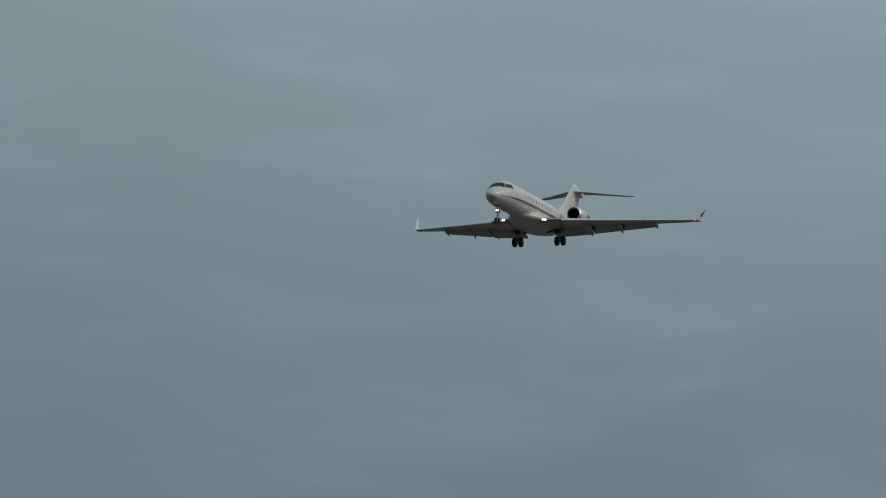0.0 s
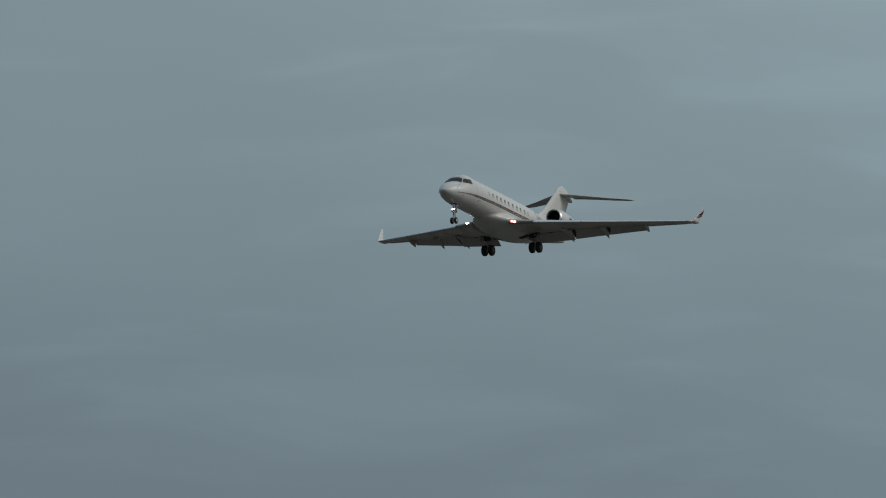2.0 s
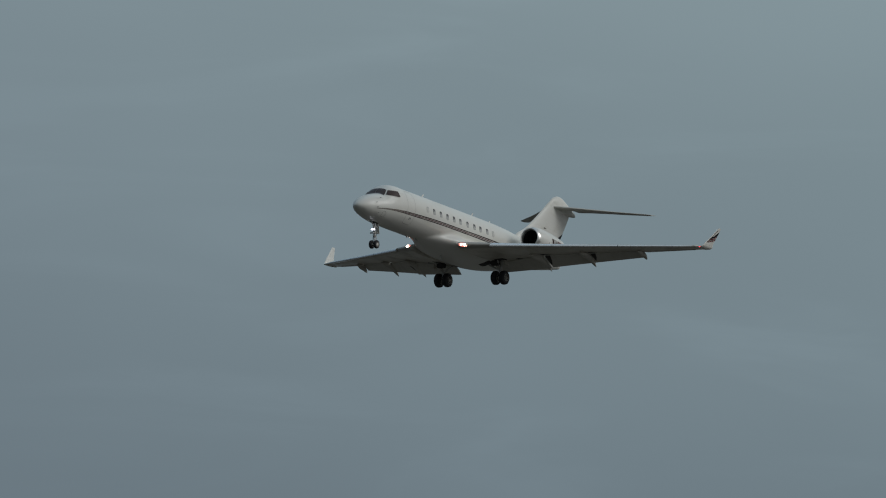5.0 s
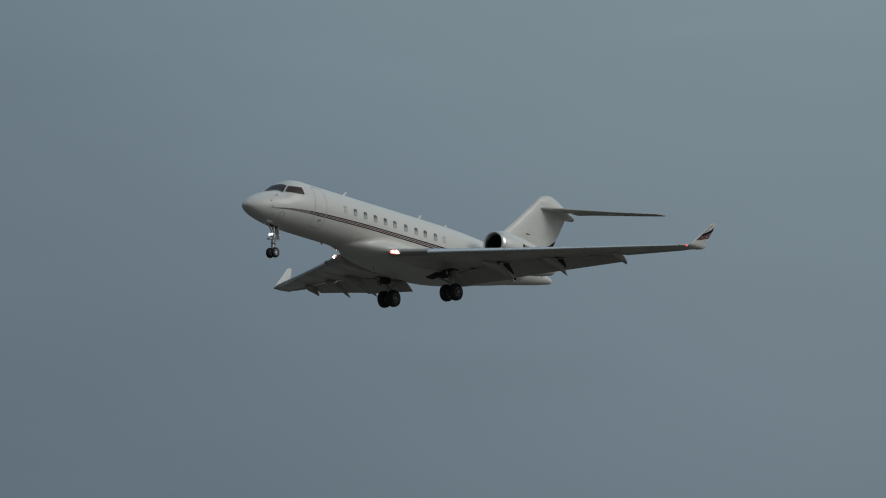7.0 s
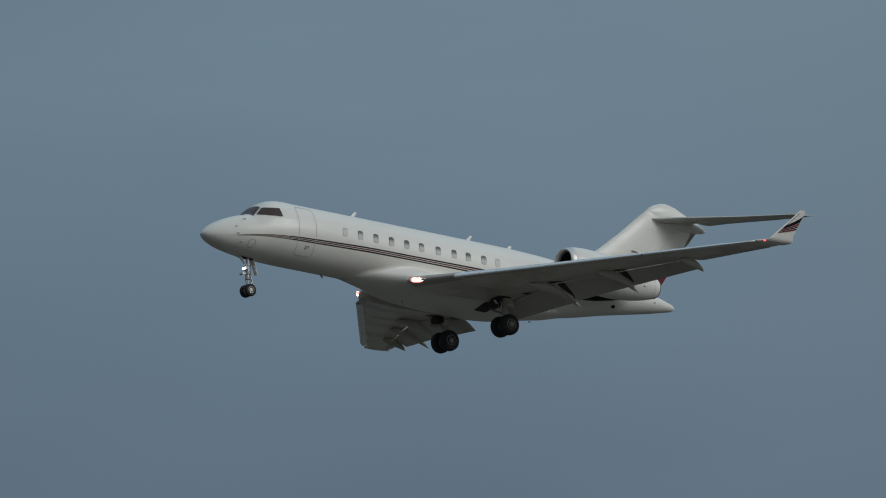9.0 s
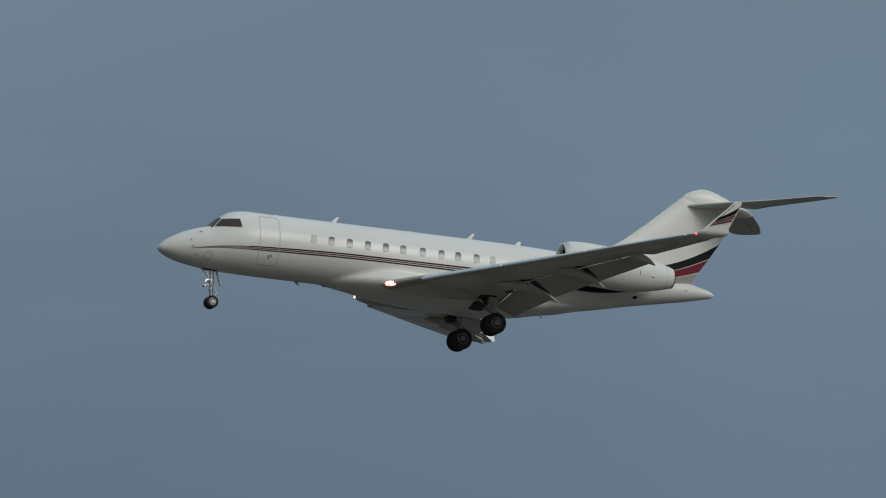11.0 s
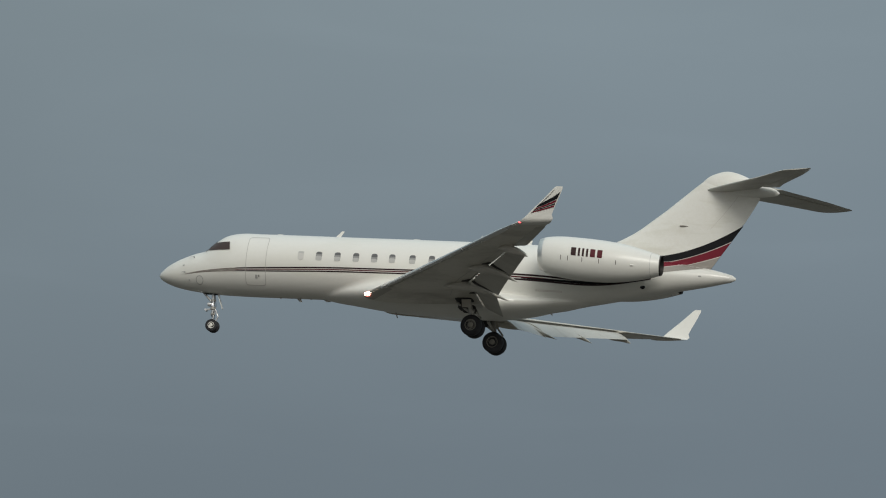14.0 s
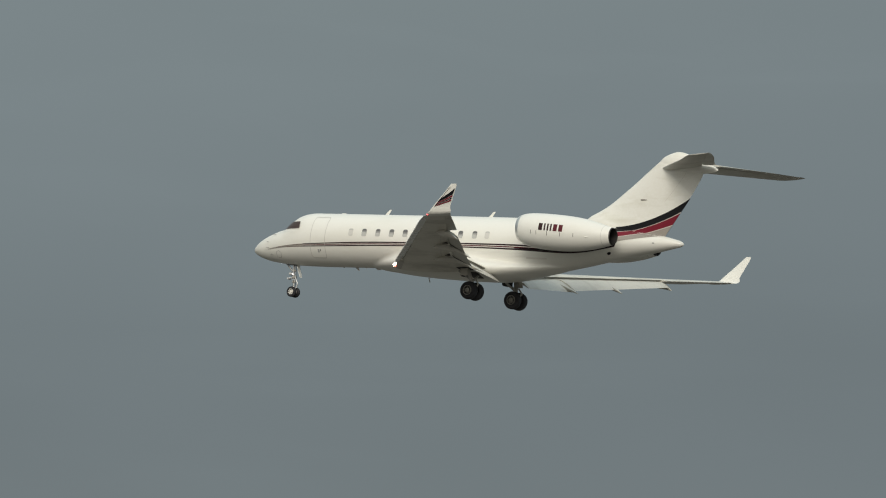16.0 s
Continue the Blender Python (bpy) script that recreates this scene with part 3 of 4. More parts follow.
def build_tail():
    rows = FIN
    rings = []
    for z, a, b, w in rows:
        rings.append([(a + (b - a) * x, y / 0.06 * w, z) for x, y in airfoil(thick=0.12, camber=0.0)])
    part("fin", loft(rings), FINWHITE, jet, "tall white swept fin")
    # the bullet on top of the fin
    rows = [(23.02, 4.80, 4.74, 0.03), (23.25, 5.04, 4.60, 0.15), (23.55, 5.20, 4.48, 0.22), (24.0, 5.33, 4.36, 0.27), (24.45, 5.28, 4.30, 0.28),
            (25.0, 5.08, 4.26, 0.27), (25.5, 4.86, 4.27, 0.22), (25.98, 4.70, 4.32, 0.15), (26.26, 4.58, 4.38, 0.08), (26.34, 4.50, 4.45, 0.02)]
    rings = []
    for k in range(30):
        x = 23.02 + (26.34 - 23.02) * k / 29
        t, b, w = lerp_rows(rows, x)
        rings.append([(x, 0.78 * w * math.sin(2 * math.pi * i / 20), (t + b) / 2 + (t - b) / 2 * math.cos(2 * math.pi * i / 20)) for i in range(20)])
    part("tail_bullet", loft(rings), FINWHITE, jet)
    for side in (-1, 1):
        rows = ((23.2, 0.05, 4.50, 3.05, 0.085), (24.05, 1.0, 4.53, 2.62, 0.08), (26.0, 3.15, 4.56, 1.86, 0.075), (27.05, 4.45, 4.585, 1.40, 0.07))
        tip = ((27.3, 4.70, 4.60, 1.22, 0.06), (27.62, 4.82, 4.625, 0.90, 0.045))
        stab = part("tailplane", loft([section((x, y, z), c, tc, -6.5, cut=0.74, side=side, camber=-0.01) for x, y, z, c, tc in rows]),
                    TAIL, jet, "grey swept tailplane half on top of the fin")
        part("tailplane_tip", loft([section((x, y, z), c, tc, -6.5, side=side, camber=-0.01) for x, y, z, c, tc in (rows[-1],) + tip]), TAIL, stab)
        rings = []
        for y in (0.30, 1.0, 2.1, 3.15, 4.43):
            x, z, c, tc = lerp_rows([(r[1], r[0], r[2], r[3], r[4]) for r in rows], y)
            f = 0.735
            rings.append(section((x + f * c * 0.9936, y, z + f * c * 0.1132 - 0.005), c * 0.275, tc * 1.75, 4.5 - 2.0 * y, side=side, camber=0.0))
        part("elevator", loft(rings), TAIL, stab, "grey elevator, trailing edge slightly down")
    # small scoop on the fin
    for side in (-1, 1):
        bm = loft([[(22.25 + 0.34 * u, side * (0.165 + d * math.cos(a)), 2.93 + h * math.sin(a)) for a in [2 * math.pi * i / 10 for i in range(10)]]
                   for u, d, h in ((0, 0.07, 0.035), (0.35, 0.075, 0.04), (0.8, 0.04, 0.025), (1, 0.01, 0.01))])
        part("fin_scoop", bm, GREYBAND, jet)
        # rudder hinge line
        rings = []
        for k in range(13):
            z = 2.85 + 1.45 * k / 12
            a, b, w = lerp_rows(FIN, z)
            rings.append([(x, side * (fin_half(x, z) + 0.006), z) for x in (a + 0.70 * (b - a), a + 0.70 * (b - a) + 0.016)])
        part("fin_seam", loft(rings, cap=False, closed=False), PINSTRIPE, jet)
        # livery sweep on the fin: black, pale line, maroon, pale line, grey
        bands = ((BLACK, 0.64, 1.00, "black livery band"), (PINSTRIPE, 0.612, 0.64, ""), (MAROON, 0.30, 0.612, "maroon livery band"), (PINSTRIPE, 0.272, 0.30, ""), (GREYBAND, 0.0, 0.272, ""))
        for mat, v0, v1, lab in bands:
            rings = []
            for k in range(25):
                u = k / 24
                row = []
                for i in range(9):
                    v = v0 + (v1 - v0) * i / 8
                    # upper edge curve and lower edge curve of the whole sweep
                    xa = 21.0 + u * (24.90 - 21.0)
                    za = 1.56 + 0.25 * u + 1.24 * u ** 1.9
                    xb = 21.0 + u * (23.66 - 21.0)
                    zb = 0.72 + 0.47 * u
                    x, z = xb + (xa - xb) * v, zb + (za - zb) * v
                    row.append((x, side * (fin_half(x, z) + 0.016), z))
                rings.append(row)
            part("fin_band", loft(rings, cap=False, closed=False), mat, jet, lab)


def fin_half(x, z):
    """Half thickness of the fin or of the tail cone, whichever is proud."""
    a, b, w = lerp_rows(FIN, z)
    f = max(0.0, min(1.0, (x - a) / (b - a)))
    t = 5 * 0.12 * (0.2969 * math.sqrt(f) - 0.126 * f - 0.3516 * f**2 + 0.2843 * f**3 - 0.1030 * f**4) / 0.06 * w
    top, bot, hw, zc = lerp_rows(FUSELAGE, x)
    c = (z - zc) / ((top - zc) if z > zc else (zc - bot))
    h = hw * math.sqrt(max(0, 1 - c * c)) if abs(c) < 1 else 0
    return max(t, h)


NACELLE = [(16.90, 1.14, 0.60), (16.98, 1.13, 0.67), (17.25, 1.10, 0.77), (17.8, 1.05, 0.855), (18.6, 0.99, 0.89), (19.6, 0.94, 0.87), (20.4, 0.91, 0.79), (21.2, 0.88, 0.635), (21.75, 0.87, 0.49), (21.98, 0.87, 0.42)]
ENGINE_Y = 2.40


def engine_y(x):
    """Distance of the engine's axis from the middle: it toes in towards the tail."""
    return ENGINE_Y - 0.055 * max(0.0, x - 18.0)


def build_engine(side):
    engine = new("engine")
    engine.parent = jet
    tagged(engine, "white rear-mounted engine nacelle with polished intake lip")
    y = side * ENGINE_Y
    xs = [17.12] + [17.2 + 0.2 * k for k in range(24)] + [21.90, 21.98]
    rings = []
    for x in xs:
        zc, r = lerp_rows(NACELLE, x)
        rings.append(circle((x, side * engine_y(x), zc), r, "x", 40))
    part("cowling", loft(rings, cap=False), WHITE, engine)
    lip = []
    for x, r in ((17.124, 0.728), (17.0, 0.682), (16.92, 0.645), (16.90, 0.61), (16.93, 0.58), (17.05, 0.555), (17.14, 0.549)):
        lip.append(circle((x, y, 1.14 - (x - 16.9) * 0.12), r, "x", 40))
    part("intake_lip", loft(lip, cap=False), CHROME, engine, "polished metal intake lip")
    part("intake_duct", loft([circle((17.14, y, 1.111), 0.549, "x", 40), circle((17.9, y, 1.05), 0.55, "x", 40)], cap=False), FAN, engine)
    bm = loft([circle((17.95, y, 1.05), 0.56, "x", 40), circle((17.97, y, 1.05), 0.57, "x", 40)])
    part("fan_back", bm, WELLSHADE, engine)
    for k in range(24):
        bm = bmesh.new()
        a = 2 * math.pi * k / 24
        ca, sa = math.cos(a), math.sin(a)
        rr = [(17.75, 0.14, -0.03), (17.86, 0.14, 0.03), (17.90, 0.555, 0.09), (17.72, 0.555, -0.06)]
        vs = [bm.verts.new((x, y + r * ca - w * sa, 1.06 + r * sa + w * ca)) for x, r, w in rr]
        bm.faces.new(vs)
        part("fan_blade", bm, FAN, engine, smooth=False)
    bm = loft([circle((x, y, 1.07), r, "x", 20) for x, r in ((17.55, 0.01), (17.62, 0.07), (17.75, 0.13), (17.92, 0.15))])
    part("spinner", bm, FAN, engine)
    bm = loft([circle((x, side * engine_y(22.1), 0.87), r, "x", 32) for x, r in ((21.93, 0.432), (22.00, 0.424), (22.03, 0.405), (21.9, 0.39), (21.4, 0.375))], cap=False)
    part("exhaust_nozzle", bm, NOZZLE, engine, "dark burnt exhaust nozzle")
    part("exhaust_back", loft([circle((21.5, side * engine_y(22.1), 0.87), 0.385, "x", 32), circle((21.52, side * engine_y(22.1), 0.87), 0.385, "x", 32)]), WELLSHADE, engine)
    # pylon
    rings = []
    for yy, zz, x0, c in ((0.6, 0.86, 18.1, 3.4), (1.35, 0.92, 18.3, 3.0), (1.6, 0.95, 18.4, 2.8)):
        rings.append([(x0 + c * u, side * yy, zz + v * c) for u, v in airfoil(thick=0.11, camber=0)])
    part("pylon", loft(rings), WHITE, engine)

    def skin(x, a, out=0.008):
        zc, r = lerp_rows(NACELLE, x)
        return (x, side * (engine_y(x) + (r + out) * math.cos(a)), zc + (r + out) * math.sin(a))
    # seam ahead of the nozzle
    part("cowling_seam", loft([[skin(21.62 + d, 2 * math.pi * i / 40, 0.004) for d in (0, 0.010)] for i in range(41)], cap=False, closed=False), SEAM, engine)
    # cowling latches, seams and the registration as plain bars
    for x in (17.95, 18.25, 18.85, 19.55, 20.25):
        bm = loft([[skin(x + d, a) for d in (0, 0.022)] for a in (-0.05, -0.16, -0.27)], cap=False, closed=False)
        part("latch_mark", bm, MARK, engine)
    x = 18.38
    for k in range(6):
        w = 0.21 if k in (0, 4, 5) else 0.085
        bm = loft([[skin(x, a), skin(x + w, a)] for a in (-0.01, 0.09, 0.19, 0.29, 0.39)], cap=False, closed=False)
        part("registration_bar", bm, MARK if k < 4 else MARKRED, engine)
        x += w + 0.085
    for x0 in (20.85,):
        bm = loft([[(x0 + 0.22 * u, side * (engine_y(x0) + 0.60 + d * math.cos(a)), 0.72 + h * math.sin(a)) for a in [2 * math.pi * i / 10 for i in range(10)]]
                   for u, d, h in ((0, 0.12, 0.06), (0.4, 0.11, 0.05), (1, 0.02, 0.01))])
        part("cowling_vent", bm, WHITE, engine)


def patch(name, outline, mat, parent, label="", out=0.01, side=-1, thick=0.0):
    """A flat-lying piece on the fuselage skin from a (x, z) outline, with a rim down to the skin."""
    bm = bmesh.new()
    cx, cz = sum(p[0] for p in outline) / len(outline), sum(p[1] for p in outline) / len(outline)
    mid = bm.verts.new(hull_z(cx, cz, side, out))
    inner = [bm.verts.new(hull_z(cx + (x - cx) * 0.55, cz + (z - cz) * 0.55, side, out)) for x, z in outline]
    outer = [bm.verts.new(hull_z(x, z, side, out)) for x, z in outline]
    rim = [bm.verts.new(hull_z(x, z, side, -0.01)) for x, z in outline]
    k = len(outline)
    for i in range(k):
        j = (i + 1) % k
        bm.faces.new((mid, inner[i], inner[j]))
        bm.faces.new((inner[i], outer[i], outer[j], inner[j]))
        bm.faces.new((outer[i], rim[i], rim[j], outer[j]))
    return part(name, bm, mat, parent, label)


def rounded(x0, x1, z0, z1, r, n=4):
    pts = []
    for cx, cz, a0 in ((x1 - r, z1 - r, 0), (x0 + r, z1 - r, 90), (x0 + r, z0 + r, 180), (x1 - r, z0 + r, 270)):
        for k in range(n + 1):
            a = radians(a0 + 90 * k / n)
            pts.append((cx + r * math.cos(a), cz + r * math.sin(a)))
    return pts


def seam_loop(name, pts, w, mat, parent, side=-1, out=0.008, label="", close=True):
    """A narrow line laid on the skin along (x, z) points."""
    n = len(pts)
    a, b = [], []
    for i, (x, z) in enumerate(pts):
        p, q = (pts[i - 1], pts[(i + 1) % n]) if close else (pts[max(i - 1, 0)], pts[min(i + 1, n - 1)])
        d = Vector((q[0] - p[0], q[1] - p[1])).normalized()
        a.append(hull_z(x - d.y * w / 2, z + d.x * w / 2, side, out))
        b.append(hull_z(x + d.y * w / 2, z - d.x * w / 2, side, out))
    bm = bmesh.new()
    va, vb = [bm.verts.new(p) for p in a], [bm.verts.new(p) for p in b]
    for i in range(n if close else n - 1):
        j = (i + 1) % n
        bm.faces.new((va[i], va[j], vb[j], vb[i]))
    return part(name, bm, mat, parent, label)


def dense(pts, step=0.12):
    out = []
    for (x0, z0), (x1, z1) in zip(pts, pts[1:] + pts[:1]):
        n = max(1, int(math.hypot(x1 - x0, z1 - z0) / step))
        out += [(x0 + (x1 - x0) * k / n, z0 + (z1 - z0) * k / n) for k in range(n)]
    return out


def build_skin_details():
    for side in (-1, 1):
        for k in range(11):
            x, z = (6.39, 7.17, 7.97, 8.77, 9.56, 10.33, 11.20, 12.03, 12.77, 13.59, 14.31)[k], 0.90
            blind = k in (0, 10)
            win = patch("cabin_window", rounded(x - 0.165, x + 0.165, z - 0.225, z + 0.225, 0.11), WHITE, jet, "", 0.004, side)
            if blind:
                tagged(win, "cabin window with the white blind down")
            patch("pane", rounded(x - 0.13, x + 0.13, z - 0.185, z + 0.185, 0.09), SHADE if blind else GLASS, win, "", 0.016, side)
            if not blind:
                # grey strips paint the light gradient in the pane, paler towards the bottom
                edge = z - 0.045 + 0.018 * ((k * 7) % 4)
                patch("pane_light_strip", rounded(x - 0.13, x + 0.13, z - 0.185, edge, 0.05), HALFLIT, win, "", 0.019, side)
                patch("pane_midtone_strip", rounded(x - 0.125, x + 0.125, edge - 0.01, edge + 0.075, 0.015), MIDGREY, win, "", 0.018, side)
            else:
                # grey band painted on the blind as shadow cast by the window frame
                patch("frame_shadow", rounded(x - 0.12, x + 0.12, z + 0.10, z + 0.17, 0.03), HALFLIT, win, "", 0.018, side)
        # three fine stripes, black over maroon over black, rising from the nose and dipping under the engine
        for mat, v0, v1 in ((DARKLINE, 0.74, 1.03), (MARKRED, 0.39, 0.60), (DARKLINE, -0.03, 0.24)):
            rings = []
            for k in range(97):
                x = 1.3 + (21.3 - 1.3) * k / 96
                if k == 11:
                    # ahead of the door the lines are a paler brown
                    part("livery_stripe", loft(rings + [[hull_z(x, bot + (top - bot) * v, side, 0.008) for v in (v0, v1)]], cap=False, closed=False), PALESTRIPE, jet, "thin paler brown stripe on the nose")
                    rings = []
                top, bot = lerp_rows([(1.3, 0.02, -0.005), (2.2, 0.155, 0.085), (3.2, 0.25, 0.13), (4.1, 0.31, 0.155), (5.5, 0.37, 0.19), (7.6, 0.44, 0.245), (10, 0.46, 0.265), (13, 0.48, 0.265),
                                      (15.6, 0.47, 0.22), (16.6, 0.45, 0.19), (17.6, 0.40, 0.15), (18.6, 0.35, 0.13), (19.6, 0.40, 0.20), (20.6, 0.57, 0.38), (21.3, 0.71, 0.53)], x)
                rings.append([hull_z(x, bot + (top - bot) * v, side, 0.008) for v in (v0, v1)])
            part("livery_stripe", loft(rings, cap=False, closed=False), mat, jet, "thin maroon stripe" if mat is MARKRED else "thin black stripe")
        # stripes merge into one dark sweep that also paints the shade under the engine
        rings = []
        for k in range(29):
            x = 15.9 + (21.35 - 15.9) * k / 28
            mid, half = lerp_rows([(15.9, 0.30, 0.015), (16.6, 0.28, 0.03), (17.6, 0.26, 0.045), (18.6, 0.24, 0.055), (19.6, 0.31, 0.06), (20.6, 0.47, 0.055), (21.35, 0.62, 0.03)], x)
            rings.append([hull_z(x, mid + half * v, side, 0.012) for v in (-1, 1)])
        part("livery_stripe", loft(rings, cap=False, closed=False), BLACK, jet, "broad black sweep of the stripe with the nacelle shadow painted in")
        # cockpit glazing: front pane by station and distance from the middle, side pane by station and height
        for name, quad, by in (("windshield", ((2.06, 0.008), (2.10, 0.70), (2.50, 0.60), (2.50, 0.008)), hull_y),
                               ("cockpit_side_window", ((2.52, 1.365), (2.22, 1.03), (3.27, 1.055), (3.20, 1.405)), hull_z)):
            n = 8
            g = []
            for i in range(n + 1):
                row = []
                for j in range(n + 1):
                    u, v = i / n, j / n
                    x, w = [(1 - u) * ((1 - v) * quad[0][k] + v * quad[1][k]) + u * ((1 - v) * quad[3][k] + v * quad[2][k]) for k in (0, 1)]
                    row.append(by(x, w, side, 0.026 if name == "windshield" else 0.036))
                g.append(row)
            part(name, loft(g, cap=False, closed=False), COCKPIT, jet, "dark tinted cockpit glass")
    # passenger door on the port side, and a matching seam opposite is not seen
    box = rounded(4.04, 4.90, -0.37, 1.66, 0.12)
    door = seam_loop("passenger_door", dense(box), 0.024, DOORSEAM, jet, -1, 0.010, "closed white passenger door outlined by its seam")
    patch("door_handle", rounded(4.45, 4.56, -0.12, 0.03, 0.02), SEAM, door, "", 0.012)
    patch("handle_slot", rounded(4.60, 4.63, -0.06, 0.03, 0.008), BLACK, door, "", 0.013)
    # nose hatch, probes and vents
    ringp = [(1.98 + 0.155 * math.cos(radians(a)), -0.23 + 0.165 * math.sin(radians(a))) for a in range(0, 360, 20)]
    seam_loop("nose_hatch", ringp, 0.02, SEAM, jet, -1, 0.008)
    for side in (-1, 1):
        for x, z, l in ((1.64, 0.74, 0.28), (1.30, 0.08, 0.20), (1.22, 0.38, 0.07), (1.50, -0.24, 0.07)):
            base = hull_z(x, z, side, 0.0)
            bm = rod(base, base + Vector((0.02, side * 0.07, 0.02)), 0.018, 0.014, 8)
            rod(base + Vector((0.04, side * 0.07, 0.02)), base + Vector((-l * 0.6, side * 0.08, 0.0)), 0.016, 0.008, 8, bm)
            part("pitot_probe", bm, SEAM, jet)
        bm = bmesh.new()
        bmesh.ops.create_uvsphere(bm, u_segments=14, v_segments=8, radius=0.10)
        c = hull_z(20.95, 0.22, side)
        for v in bm.verts:
            v.co = Vector((v.co.x * 1.1, v.co.y * 0.35, v.co.z)) + c
        part("exhaust_port", bm, BLACK, jet)
        c = hull_z(23.3, 0.78, side, 0.004)
        bm = bmesh.new()
        bmesh.ops.create_uvsphere(bm, u_segments=10, v_segments=6, radius=0.05)
        for v in bm.verts:
            v.co = Vector((v.co.x * 1.6, v.co.y * 0.3, v.co.z * 0.6)) + c
        part("tail_vent", bm, SEAM, jet)
        seam_loop("service_panel", dense(rounded(16.5, 17.6, -0.18, -0.14, 0.015), 0.2), 0.02, PINSTRIPE, jet, side, 0.008)
    # blade antennas: station, base height, height, sweep, chord
    for x, h, sw, ch, up in ((7.55, 0.28, 0.24, 0.22, 1), (13.58, 0.28, 0.24, 0.22, 1), (15.75, 0.18, 0.14, 0.26, 1), (10.9, 0.05, 0.05, 0.5, 1), (5.0, 0.05, 0.05, 0.4, 1),
                             (6.05, 0.17, 0.16, 0.20, -1), (7.25, 0.12, 0.12, 0.35, -1), (5.3, 0.06, 0.04, 0.12, -1), (6.6, 0.05, 0.04, 0.12, -1)):
        z0 = 1.93 if up > 0 else -0.70
        rings = []
        for f in (0.0, 0.5, 1.0):
            c = ch * (1 - 0.45 * f)
            rings.append([(x + sw * f + (u - 0.3) * c, v * c * 1.2, z0 + up * (h * f)) for u, v in airfoil(n=6, thick=0.2, camber=0)])
        part("antenna", loft(rings), WHITE if up > 0 else SEAM, jet)
    for x, y, h in ((10.35, 0.0, 0.22), (17.0, 0.0, 0.03)):
        z0 = -1.16 if x < 15 else -0.98
        part("drain_mast", rod((x, y, z0), (x + 0.08, y, z0 - h), 0.03, 0.02, 8), SEAM, jet)


def wheel(name_parent, c, r, w, hub_face):
    """A tyre and its rim on the axle at c."""
    x, y, z = c
    prof = [(-0.5, 0.50), (-0.5, 0.72), (-0.47, 0.86), (-0.36, 0.96), (-0.2, 0.995), (0, 1.0), (0.2, 0.995), (0.36, 0.96), (0.47, 0.86), (0.5, 0.72), (0.5, 0.50)]
    rings = [circle((x, y + u * w, z), v * r, "y", 32) for u, v in prof]
    part("tyre", loft(rings), RUBBER, name_parent, "black rubber tyre")
    for s in (-1, 1):
        rings = [circle((x, y + s * u * w, z), v * r, "y", 24) for u, v in ((0.50, 0.54), (0.54, 0.52), (0.52, 0.47), (0.42, 0.44), (0.40, 0.32), (0.50, 0.27), (0.55, 0.16), (0.56, 0.01))]
        rim = loft(rings)
        part("rim", rim, HUB if r > 0.3 else NOSEHUB, name_parent, "worn pale metal rim")
        bm = bmesh.new()
        for k in range(8):
            a = 2 * math.pi * k / 8
            px, pz = x + 0.38 * r * math.cos(a), z + 0.38 * r * math.sin(a)
            rod((px, y + s * 0.40 * w, pz), (px, y + s * 0.445 * w, pz), 0.055 * r, 0.05 * r, 6, bm)
        part("rim_holes", bm, BLACK, name_parent)


